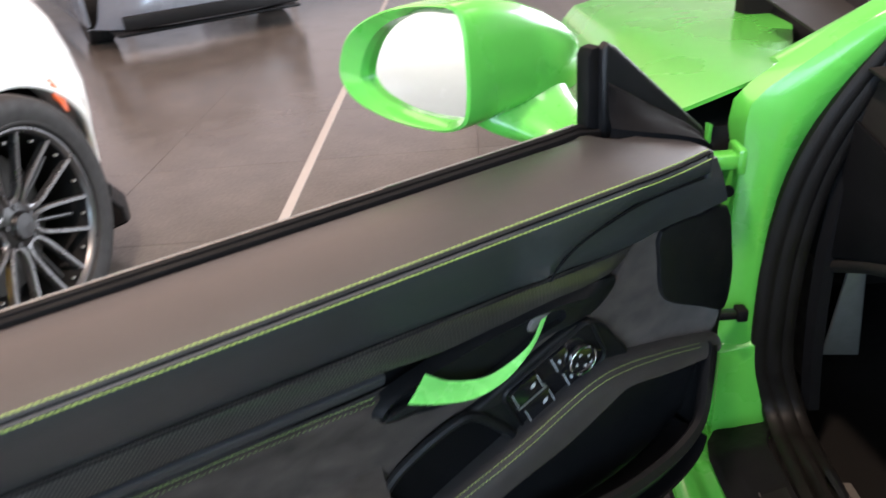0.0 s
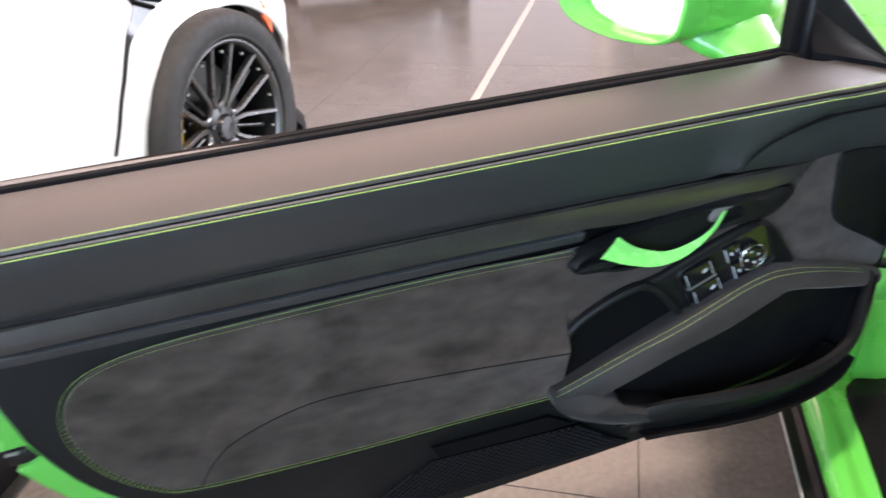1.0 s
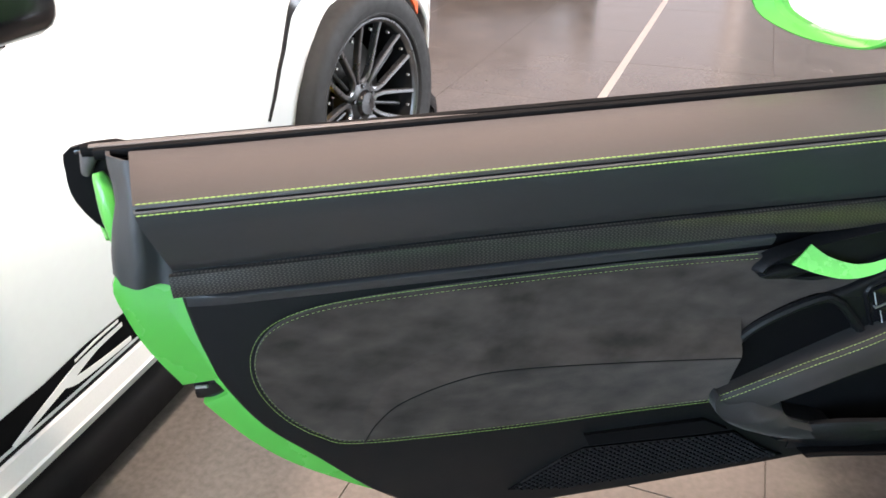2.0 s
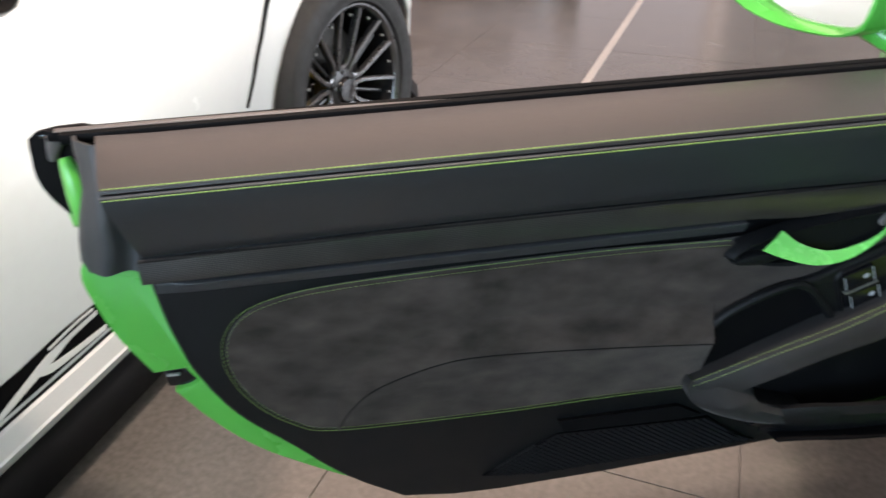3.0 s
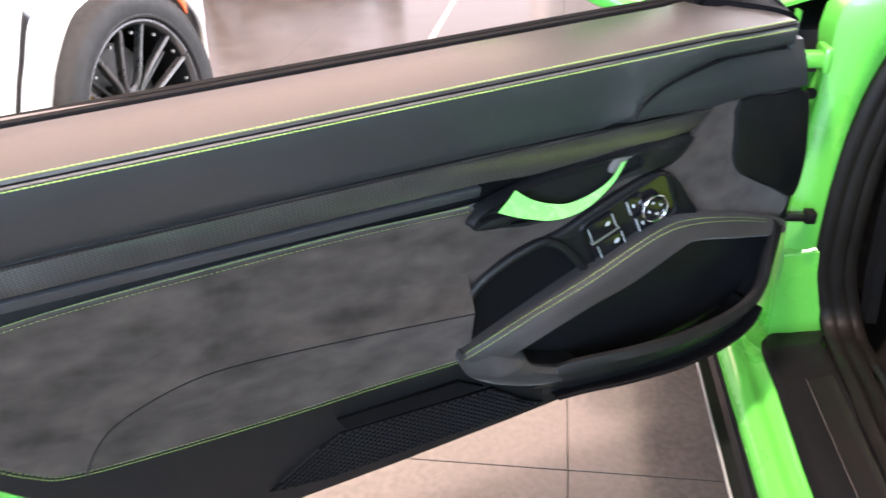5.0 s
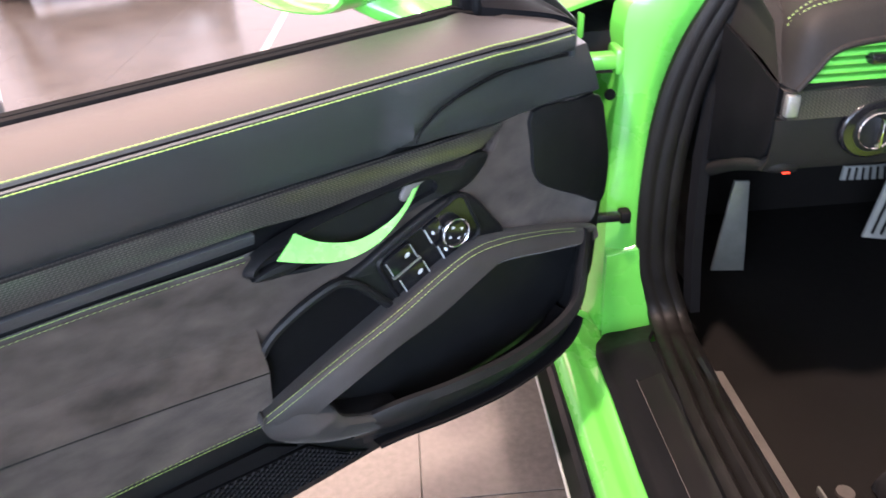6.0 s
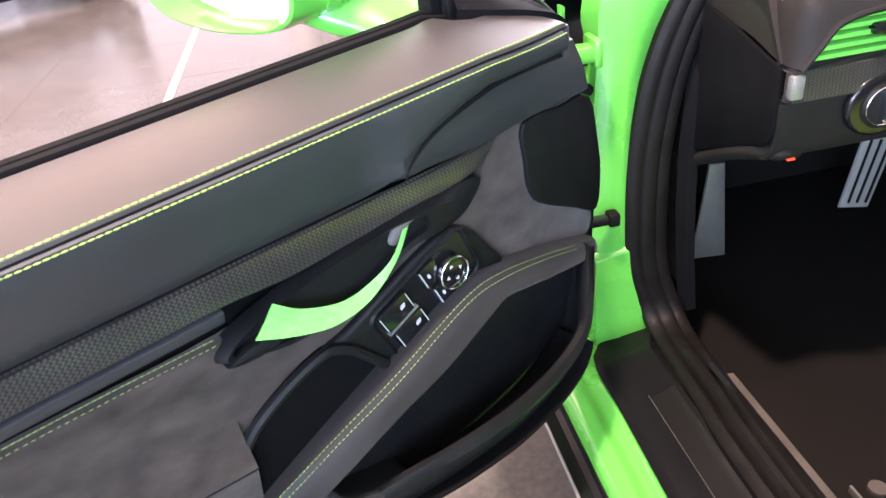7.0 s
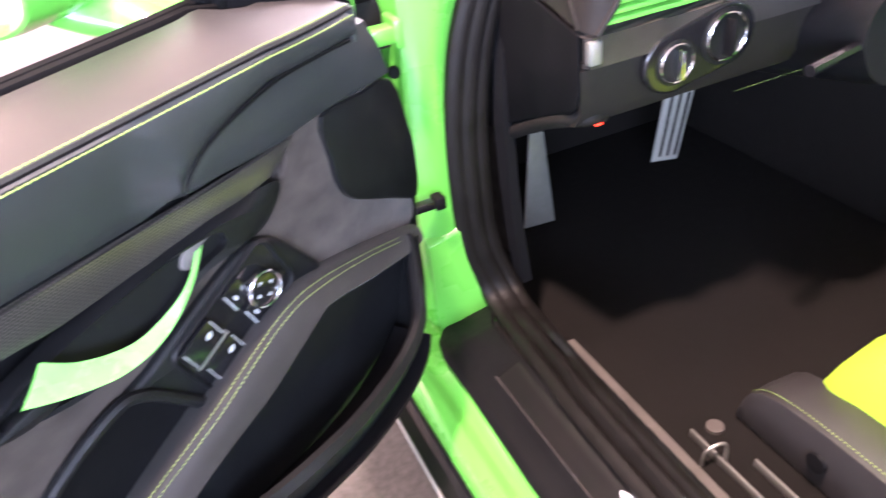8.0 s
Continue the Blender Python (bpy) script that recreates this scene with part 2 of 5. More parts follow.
def tube(points, radius, segs=8, closed=False, flat=1.0, caps=True):
    """A round or oval bar along a line of points."""
    ps = [Vector(p) for p in points]
    n = len(ps)
    rings = []
    up = Vector((0, 0, 1))
    bm = bmesh.new()
    for i, p in enumerate(ps):
        a = ps[i - 1] if (i or closed) else p
        b = ps[(i + 1) % n] if (i < n - 1 or closed) else p
        d = (b - a).normalized()
        if abs(d.dot(up)) > 0.98:
            up = Vector((0, 1, 0)) if abs(d.y) < 0.9 else Vector((1, 0, 0))
        s = d.cross(up).normalized()
        w = s.cross(d)
        up = w
        r = radius(i / max(n - 1, 1)) if callable(radius) else radius
        rings.append([bm.verts.new(p + s * (r * math.cos(2 * math.pi * k / segs)) + w * (r * flat * math.sin(2 * math.pi * k / segs))) for k in range(segs)])
    for i in range(n if closed else n - 1):
        a, b = rings[i], rings[(i + 1) % n]
        for k in range(segs):
            bm.faces.new((a[k], a[(k + 1) % segs], b[(k + 1) % segs], b[k]))
    if caps and not closed:
        bm.faces.new(rings[0])
        bm.faces.new(rings[-1][::-1])
    return bm


def box(bm, lo, hi, m=None):
    """Adds a block to bm."""
    vs = [bm.verts.new((m @ Vector(c)) if m else c) for c in
          [(x, y, z) for x in (lo[0], hi[0]) for y in (lo[1], hi[1]) for z in (lo[2], hi[2])]]
    for f in ((0, 1, 3, 2), (4, 6, 7, 5), (0, 4, 5, 1), (2, 3, 7, 6), (0, 2, 6, 4), (1, 5, 7, 3)):
        bm.faces.new([vs[i] for i in f])
    return bm


def block(lo, hi, bevel=0.0, m=None, segs=2):
    bm = box(bmesh.new(), lo, hi, m)
    if bevel:
        bmesh.ops.bevel(bm, geom=bm.edges[:], offset=bevel, segments=segs, profile=0.5, affect="EDGES")
    return bm


def lerp(table, x):
    """The value at x of a table of (x, value)."""
    return float(np.interp(x, [a for a, _ in table], [b for _, b in table]))


def stitches(points, length=0.0045, gap=0.0022, radius=0.0006):
    """A seam of single threads along a line, joined into one part."""
    ps = [Vector(p) for p in points]
    cum = [0.0]
    for a, b in zip(ps, ps[1:]):
        cum.append(cum[-1] + (b - a).length)
    xs = [[p[i] for p in ps] for i in range(3)]
    at = lambda s: Vector([float(np.interp(s, cum, xs[i])) for i in range(3)])
    vs, fs = [], []
    s = 0.0
    while s + length < cum[-1]:
        a, b = at(s), at(s + length)
        d = (b - a).normalized()
        u = d.orthogonal().normalized()
        w = d.cross(u)
        k = len(vs)
        for p, sc in ((a, 0.5), ((a + b) / 2, 1.0), (b, 0.5)):
            for q in range(4):
                vs.append(p + (u * math.cos(q * math.pi / 2) + w * math.sin(q * math.pi / 2)) * radius * sc)
        for ring in (0, 4):
            for q in range(4):
                fs.append((k + ring + q, k + ring + (q + 1) % 4, k + ring + 4 + (q + 1) % 4, k + ring + 4 + q))
        s += length + gap
    bm = bmesh.new()
    bv = [bm.verts.new(v) for v in vs]
    for f in fs:
        bm.faces.new([bv[i] for i in f])
    return bm


# ---------------------------------------------------------------- room
G0 = Vector((0.888, 1.072, 0))                       # a crossing of the tile joints
GA, GB = Vector((0.872, -0.489, 0)), Vector((0.489, 0.872, 0))
TILE, TILE_B = 0.78, 0.78
X0, X1, Y0, Y1, H = -6.5, 8.0, -5.0, 12.0, 3.9

fl = tagged(mesh_object("floor", block((X0, Y0, -0.25), (X1, Y1, -0.004)), GROUT, 0), "beige stone tile floor with dark joints", "floor", kind="structure")


def floor_tiles():
    near = box(bmesh.new(), (0.001, 0.001, -0.02), (TILE - 0.001, TILE_B - 0.001, 0.0))
    bmesh.ops.bevel(near, geom=[e for e in near.edges if e.verts[0].co.z > -0.01 and e.verts[1].co.z > -0.01], offset=0.0008, segments=1, affect="EDGES")
    me = bpy.data.meshes.new("tile")
    bmesh.ops.recalc_face_normals(near, faces=near.faces)
    near.to_mesh(me)
    near.free()
    me.materials.append(TILE_MAT)
    turn = Matrix(((GA.x, GB.x, 0, 0), (GA.y, GB.y, 0, 0), (0, 0, 1, 0), (0, 0, 0, 1)))
    for i in range(-18, 19):
        for j in range(-14, 20):
            p = G0 + GA * (i * TILE) + GB * (j * TILE_B)
            c = p + GA * TILE / 2 + GB * TILE_B / 2
            if X0 < c.x < X1 and Y0 < c.y < Y1:
                ob = new("tile", me)
                ob.parent = fl
                ob.matrix_basis = Matrix.Translation((p.x, p.y, random.uniform(-0.0004, 0.0))) @ turn


def walls():
    t = 0.25
    bm = bmesh.new()
    box(bm, (X0, Y1, 0), (X1, Y1 + t, 0.5))
    box(bm, (X0, Y1, 3.75), (X1, Y1 + t, H))
    box(bm, (X0, Y1, 0.5), (-3.6, Y1 + t, 3.75))
    box(bm, (6.6, Y1, 0.5), (X1, Y1 + t, 3.75))
    tagged(mesh_object("wall_north", bm, WALL, 0), "showroom wall with a wide window opening", "wall", kind="structure")
    # assumed opening, out of view, behind the far fill light
    far = thing("window_2", (1.5, Y1 + 0.12, 0.5), "wide showroom window with dark metal mullions", "window", kind="structure")
    for x in (-3.57, -1.0, 1.5, 4.0, 6.57):
        part("mullion", block((x - 0.03, Y1 + 0.07, 0.5), (x + 0.03, Y1 + 0.17, 3.75), 0.004), PLASTIC, far)
    bm = bmesh.new()
    box(bm, (X1, Y0, 0), (X1 + t, Y1, 1.0))
    box(bm, (X1, Y0, 3.6), (X1 + t, Y1, H))
    box(bm, (X1, Y0, 1.0), (X1 + t, -0.5, 3.6))
    box(bm, (X1, 5.7, 1.0), (X1 + t, Y1, 3.6))
    tagged(mesh_object("wall_east", bm, WALL, 0), "warm white showroom wall with a wide window opening", "wall", kind="structure")
    # assumed opening, out of view, behind the east fill light
    east = thing("window_4", (X1 + 0.12, 2.6, 1.0), "wide showroom window with dark metal mullions", "window", kind="structure")
    for y in (-0.47, 1.55, 3.6, 5.67):
        part("mullion", block((X1 + 0.07, y - 0.03, 1.0), (X1 + 0.17, y + 0.03, 3.6), 0.004), PLASTIC, east)
    for a, b in ((-0.44, 1.52), (1.58, 3.57), (3.63, 5.64)):
        p = part("pane", block((X1 + 0.115, a, 1.0), (X1 + 0.125, b, 3.6)), GLASS, east)
        p.visible_shadow = False
    bm = bmesh.new()
    box(bm, (X0 - t, Y0, 0), (X0, Y1, 0.6))
    box(bm, (X0 - t, Y0, 3.6), (X0, Y1, H))
    box(bm, (X0 - t, Y0, 0.6), (X0, -4.1, 3.6))
    box(bm, (X0 - t, 0.1, 0.6), (X0, Y1, 3.6))
    tagged(mesh_object("wall_west", bm, WALL, 0), "warm white showroom wall with a wide window opening", "wall", kind="structure")
    # assumed opening, out of view, behind the west fill light
    west = thing("window_5", (X0 - 0.12, -2.0, 0.6), "wide showroom window with dark metal mullions", "window", kind="structure")
    for y in (-4.07, -2.7, -1.3, 0.07):
        part("mullion", block((X0 - 0.17, y - 0.03, 0.6), (X0 - 0.07, y + 0.03, 3.6), 0.004), PLASTIC, west)
    for a, b in ((-4.04, -2.73), (-2.67, -1.33), (-1.27, 0.04)):
        p = part("pane", block((X0 - 0.125, a, 0.6), (X0 - 0.115, b, 3.6)), GLASS, west)
        p.visible_shadow = False
    bm = bmesh.new()
    box(bm, (X0, Y0 - t, 0), (X1, Y0, 0.3))
    box(bm, (X0, Y0 - t, 3.6), (X1, Y0, H))
    box(bm, (X0, Y0 - t, 0.3), (-6.0, Y0, 3.6))
    box(bm, (-0.8, Y0 - t, 0.3), (2.2, Y0, 3.6))
    box(bm, (7.0, Y0 - t, 0.3), (X1, Y0, 3.6))
    tagged(mesh_object("wall_south", bm, WALL, 0), "showroom wall with a wide window opening", "wall", kind="structure")
    tagged(mesh_object("ceiling", block((X0, Y0, H), (X1, Y1, H + 0.2)), CEIL, 0), "plain warm white ceiling", "ceiling", kind="structure")
    side = thing("window_3", (4.6, Y0 - 0.12, 0.3), "wide showroom window with dark metal mullions", "window", kind="structure")
    for x in (2.23, 3.8, 5.4, 6.97):
        part("mullion", block((x - 0.03, Y0 - 0.17, 0.3), (x + 0.03, Y0 - 0.07, 3.6), 0.004), PLASTIC, side)
    for a, b in ((2.26, 3.77), (3.83, 5.37), (5.43, 6.94)):
        p = part("pane", block((a, Y0 - 0.125, 0.3), (b, Y0 - 0.115, 3.6)), GLASS, side)
        p.visible_shadow = False
    win = thing("window_1", (-3.4, Y0 - 0.12, 0.3), "wide showroom window with dark metal mullions", "window", kind="structure")
    for x in (-5.97, -4.25, -2.55, -0.83):
        part("mullion", block((x - 0.03, Y0 - 0.17, 0.3), (x + 0.03, Y0 - 0.07, 3.6), 0.004), PLASTIC, win)
    for a, b in ((-5.94, -4.28), (-4.22, -2.58), (-2.52, -0.86)):
        p = part("pane", block((a, Y0 - 0.125, 0.3), (b, Y0 - 0.115, 3.6)), GLASS, win)
        p.visible_shadow = False


walls()
# pale strip let into the floor along a joint
ws = G0 - GA * TILE
s = 0.020
bm = bmesh.new()
pts = [ws - GA * s + GB * 1.6, ws + GA * s + GB * 1.6, ws + GA * s + GB * 9.5, ws - GA * s + GB * 9.5]
a = [bm.verts.new(p + Vector((0, 0, -0.01))) for p in pts]
b = [bm.verts.new(p + Vector((0, 0, 0.004))) for p in pts]
bm.faces.new(a), bm.faces.new(b)
for i in range(4):
    bm.faces.new((a[i], a[(i + 1) % 4], b[(i + 1) % 4], b[i]))
tagged(mesh_object("trim", bm, WHITE_LINE, 0), "pale strip let into the tile floor", "floor strip", kind="structure")

# ---------------------------------------------------------------- green sports car
CO, CF, CR = Vector((1.118, 0.974, 0)), Vector((0.488, 0.873, 0)), Vector((0.873, -0.488, 0))


def C(r, f, z):
    """A place by the green car: r to its right from the sill's edge, f forward from the door hinge."""
    return CO + CR * r + CF * f + Vector((0, 0, z))


car = thing("sports_car", C(0.9, -1.0, 0), "bright green two-door sports car with its driver's door open", "car")

# ---- door: a part of the car, with its trim as sub-parts
REAR = [(-0.022, 0.895), (-0.024, 0.825), (-0.021, 0.758), (-0.014, 0.731), (-0.008, 0.683), (0.0, 0.645), (0.011, 0.606), (0.046, 0.542), (0.102, 0.484), (0.165, 0.420), (0.235, 0.372)]
z_top = lambda x: 0.8685 + 0.0346 * x - 0.55 * max(0.0, x - 0.935)
z_stitch = lambda x: 0.8545 + 0.0375 * x - 0.085 * max(0.0, x - 0.89)
z_carb = lambda x: 0.7615 + 0.056 * x - 0.028 * x * x
z_carb_low = lambda x: lerp([(-0.05, 0.7295), (0.4, 0.7455), (0.63, 0.7525), (0.69, 0.749), (0.79, 0.757), (0.88, 0.762), (0.905, 0.765), (0.93, 0.784), (1.2, 0.79)], x)
back = lambda x: 0.30 * max(0.0, x - 0.86) ** 1.5        # the panel draws outward towards the hinge
draw = lambda x: 0.48 * max(0.0, x - 0.88) ** 1.5        # and its shoulder more so
END = 1.014


def D(x, z, d):
    """A place on the door's inner face: d metres out of it, towards the cabin."""
    return Vector((x, 0.870 + back(x) - d, z))


def outline(points, n=5, closed=True):
    return [(p.x, p.y) for p in curve([(a, b, 0) for a, b in points], n, closed)]


def ring(outer, inner, d_out, d_crest, d_in):
    """A raised rim between two outlines of the same count of points."""
    mid = [((a[0] * 0.45 + b[0] * 0.55), (a[1] * 0.45 + b[1] * 0.55)) for a, b in zip(outer, inner)]
    rows = [[D(u, v, d_out - 0.012) for u, v in outer], [D(u, v, d_out) for u, v in outer], [D(u, v, d_crest) for u, v in mid], [D(u, v, d_crest * 0.8 + d_in * 0.2) for u, v in inner], [D(u, v, d_in) for u, v in inner]]
    return loft(rows, True)


xs = [-0.012 + (END + 0.012) * i / 60 for i in range(61)]

# green pressed shell of the door
SHELL_REAR = [(0.0, 0.82), (-0.050, 0.78), (-0.086, 0.735), (-0.081, 0.689), (-0.067, 0.645), (-0.036, 0.588), (-0.020, 0.560), (0.011, 0.516), (0.042, 0.480), (0.075, 0.451), (0.12, 0.421), (0.17, 0.392), (0.24, 0.367)]
NOTCH = [(-0.005, 0.5965), (0.006, 0.577)]              # opening for the latch
shell = outline(SHELL_REAR[:5] + [(-0.040, 0.5935)], 4, False) + NOTCH + outline([(-0.022, 0.5645)] + SHELL_REAR[7:], 4, False) + [(0.5, 0.374), (0.75, 0.388), (1.0, 0.40), (1.12, 0.415), (1.15, 0.5), (1.15, 0.70), (1.12, 0.765), (1.06, 0.81), (0.95, 0.835), (0.5, 0.845)]
door = part("door", prism(shell, D, -0.024, -0.10, 0.005), GREEN, car, "open driver's door with green painted edges")
shell_x = lambda z: lerp(sorted((b, a) for a, b in SHELL_REAR), z)


def dpart(name, bm, mat, label="", smooth=40):
    return part(name, bm, mat, door, label, smooth)


# outer skin, bowed, seen past the rear edge
rows = []
for i in range(17):
    z = 0.38 + 0.47 * i / 16
    bow = 0.05 * math.sin(math.pi * (0.1 + 0.75 * i / 16))
    x0 = shell_x(z) + 0.010
    rows.append([Vector((x, 0.968 + back(x) + bow - 0.05 * max(0, 0.05 - x + x0) ** 2 / 0.0025, z)) for x in x0 + (1.14 - x0) * np.linspace(0, 1, 26) ** 1.6])
dpart("outer_skin", solid(rows, -0.008), GREEN)

# leather shoulder: from the glass down to the seam, then under it to the carbon strip
rows = []
for x in xs:
    o = draw(x)
    prof = [(0.937, z_top(x) - 0.014), (0.931, z_top(x) - 0.002), (0.918, z_top(x) + 0.002), (0.885, z_stitch(x) + 0.0135), (0.853, z_stitch(x) + 0.0105), (0.830, z_stitch(x) + 0.0055), (0.8195, z_stitch(x) + 0.0028), (0.8190, z_stitch(x))]
    front = max(0.0, (x - 0.90) / (END - 0.90))          # the front end is cut back under the corner trim
    rows.append([Vector((x - (0.010 + 0.026 * (y - 0.82) / 0.11 if x < 0 else 0) - front * lerp([(0.81, 0.0), (0.83, 0.006), (0.865, 0.020), (0.94, 0.066)], y), y + o, z)) for y, z in prof])
dpart("upper_trim", solid(rows, 0.004), LEATHER, "black leather shoulder of the door")
rows = []
for x in xs:
    o, ob_ = draw(x), back(x)
    zs, zc = z_stitch(x) - 0.0010, z_carb(x) if x < 0.780 else max(z_carb(x), lerp([(0.780, 0.79), (0.793, 0.816), (0.820, 0.836), (0.858, 0.851), (0.895, 0.860), (0.970, 0.858), (1.06, 0.854)], x))
    cut = zc - z_carb(x)
    rows.append([Vector((x - 0.010 * q, y + o * q + ob_ * (1 - q), zc + (zs - zc) * q)) for y, q in ([(0.8190, 1.0), (0.8165, 0.97), (0.8175, 0.88), (0.825, 0.7), (0.838, 0.45), (0.852, 0.2), (0.864, 0.02), (0.884, -0.06)] if cut < 0.01 else [(0.8190, 1.0), (0.8165, 0.9), (0.8165, 0.7), (0.818, 0.5), (0.820, 0.3), (0.824, 0.1), (0.830, 0.0), (0.884, -0.02)])])
dpart("middle_trim", solid(rows, 0.004), COOL_LEATHER, "black leather band under the seam")
# thin black tube that paints the shaded crease below the leather edge
lip = [Vector((p.x, 0.8262 + back(p.x), p.z - 0.001)) for p in curve([(0.793, 0, 0.811), (0.802, 0, 0.824), (0.826, 0, 0.8405), (0.860, 0, 0.8525), (0.905, 0, 0.8605), (0.960, 0, 0.860), (END - 0.012, 0, 0.857)], 8)]
dpart("trim_crease_shade", tube(lip, lambda t: 0.0008 + 0.0016 * min(1.0, t * 2), 10), RUBBER, "dark line for the shaded crease under the leather edge")
for dz, y, rr in ((0.0036, 0.8212, 0.0009), (-0.0052, 0.8158, 0.0008)):
    dpart("seam", stitches([(x, y + draw(x), z_stitch(x) + dz) for x in np.linspace(-0.02, END - 0.004, 70)], 0.0046, 0.0008, rr), GREEN_THREAD, "bright green double stitching")
# no real groove: its shade is a dark line between the stitch rows
dpart("seam_groove_shade", tube([(x, 0.8186 + draw(x), z_stitch(x) - 0.0008) for x in np.linspace(-0.02, END - 0.004, 70)], 0.0009, 6), DARK)

# carbon strip
rows = []
for x in np.linspace(-0.018, 0.929, 60):
    a, b = z_carb(x) - 0.0015, z_carb_low(x)
    rows.append([D(x, a + (b - a) * q, d) for q, d in ((0, 0.004), (0.06, 0.0085), (0.5, 0.010), (0.93, 0.0085), (1, 0.003))])
dpart("carbon_strip", solid(rows, 0.006), CARBON, "glossy woven carbon strip")

# moulding that swells out ahead of the carbon strip
up = curve([(0.794, 0.800, 0.002), (0.820, 0.828, 0.020), (0.862, 0.846, 0.026), (0.895, 0.856, 0.024), (0.970, 0.853, 0.018), (1.075, 0.846, 0.010)], 6)
lo = curve([(0.792, 0.790, 0.002), (0.82, 0.791, 0.013), (0.850, 0.792, 0.014), (0.924, 0.788, 0.013), (0.984, 0.788, 0.012), (1.105, 0.776, 0.010)], 6)
rows = []
for a, b in zip(up, lo):
    rows.append([D(a.x, a.y + 0.006, a.z - 0.02), D(a.x, a.y, a.z), D(a.x * 0.7 + b.x * 0.3, a.y * 0.7 + b.y * 0.3, a.z * 0.7 + b.z * 0.3 + 0.004), D((a.x + b.x) / 2, (a.y + b.y) / 2, (a.z + b.z) / 2 + 0.005), D(b.x, b.y + 0.006, b.z + 0.002), D(b.x, b.y, b.z - 0.006), D(b.x, b.y - 0.002, -0.005)])
dpart("front_moulding", solid(rows, 0.003), COOL_LEATHER, "black leather moulding ahead of the carbon strip")

# lower trim: the big plate behind all
low = [(a, b) for a, b in REAR if b < 0.74]
plate = [(-0.018, 0.735)] + outline(low, 4, False) + [(0.30, 0.364), (0.36, 0.3635), (0.5, 0.3725), (0.66, 0.3865), (0.765, 0.397), (0.90, 0.40), (1.09, 0.41), (1.13, 0.5), (1.145, 0.62), (1.14, 0.71), (1.104, 0.785), (1.080, 0.835), (0.93, 0.805), (0.63, 0.79), (0.3, 0.778), (-0.018, 0.762)]
dpart("lower_trim", prism(plate, D, -0.024, 0.0, 0.006, 3), PLASTIC, "black lower door trim")
# rounded ledge under the carbon strip
rows = []
for x in np.linspace(-0.008, 0.625, 40):
    grow = min(1.0, (x + 0.009) / 0.04)
    t = z_carb_low(x) - 0.001
    b = max(t - 0.014, lerp([(-0.02, 0.69), (0.1, 0.706), (0.28, 0.7195), (0.47, 0.7285), (0.64, 0.7285)], x))
    rows.append([D(x, t + (b - t) * q, d * grow + 0.0004) for q, d in ((0, 0.0), (0.03, 0.0080), (0.12, 0.0096), (0.3, 0.0090), (0.7, 0.0066), (1.0, 0.0040))])
dpart("ledge", solid(rows, 0.004), COOL_LEATHER)

# suede insert with its double seam
ins = [(0.16, 0.7055), (0.102, 0.694), (0.068, 0.675), (0.050, 0.644), (0.051, 0.606), (0.072, 0.562), (0.111, 0.526), (0.160, 0.509), (0.34, 0.508), (0.483, 0.514), (0.60, 0.517), (0.66, 0.53), (0.75, 0.56), (0.85, 0.60), (0.95, 0.61), (1.06, 0.585),
       (1.125, 0.60), (1.10, 0.75), (1.06, 0.785), (0.94, 0.788), (0.905, 0.75), (0.78, 0.745), (0.62, 0.7225), (0.467, 0.7215), (0.279, 0.713)]
dpart("insert", prism(outline(ins, 5), D, -0.012, 0.005, 0.004, 3), SUEDE, "dark grey suede insert")
seam_line = [(0.612, 0.7270), (0.467, 0.7265), (0.279, 0.7185), (0.16, 0.7105), (0.10, 0.699), (0.064, 0.679), (0.046, 0.646), (0.047, 0.605), (0.069, 0.560), (0.109, 0.523), (0.160, 0.506), (0.34, 0.506), (0.483, 0.512), (0.598, 0.515)]
sl = curve([(a, b, 0) for a, b in seam_line], 8)
dpart("seam", stitches([D(p.x, p.y, 0.0042) for p in sl], 0.0045, 0.0007, 0.00042), GREEN_THREAD)
inner = []
for i, p in enumerate(sl):
    t = (sl[min(i + 1, len(sl) - 1)] - sl[max(i - 1, 0)]).normalized()
    inner.append(p + Vector((-t.y, t.x, 0)) * 0.0052)
dpart("seam", stitches([D(p.x, p.y, 0.0056) for p in inner], 0.0034, 0.0024, 0.00028), GREEN_THREAD)
# lower field of the suede, swelling out under a soft crease that runs to the small tray
fold = curve([(0.161, 0.513, 0), (0.178, 0.543, 0), (0.208, 0.572, 0), (0.274, 0.599, 0), (0.339, 0.608, 0), (0.474, 0.606, 0), (0.608, 0.600, 0)], 6)
rows = []
for i, p in enumerate(fold):
    zb = lerp([(0.156, 0.5105), (0.34, 0.5105), (0.483, 0.5165), (0.60, 0.5195)], p.x)
    h = (0.004 + 0.032 * max(0.0, p.x - 0.16)) * min(1.0, (p.y - zb) / 0.05) + 0.0004
    rows.append([D(p.x, p.y + 0.045, 0.0040), D(p.x, p.y + 0.022, 0.0054 + h * 0.45), D(p.x, p.y + 0.006, 0.0054 + h * 0.90), D(p.x, p.y - 0.002, 0.0054 + h), D(p.x, p.y - 0.008, 0.0054 + h * 0.90), D(p.x, p.y * 0.5 + zb * 0.5, 0.0054 + h * 0.40), D(p.x, p.y * 0.2 + zb * 0.8, 0.0054 + h * 0.10), D(p.x, zb, 0.0052)])
dpart("insert_fold", solid(rows, 0.002), SUEDE)
# shade in the fold, drawn as a thin black line on the suede
dpart("crease_shade", tube([r[3] + Vector((0, -0.0002, -0.001)) for r in rows], 0.0007, 6), RUBBER)

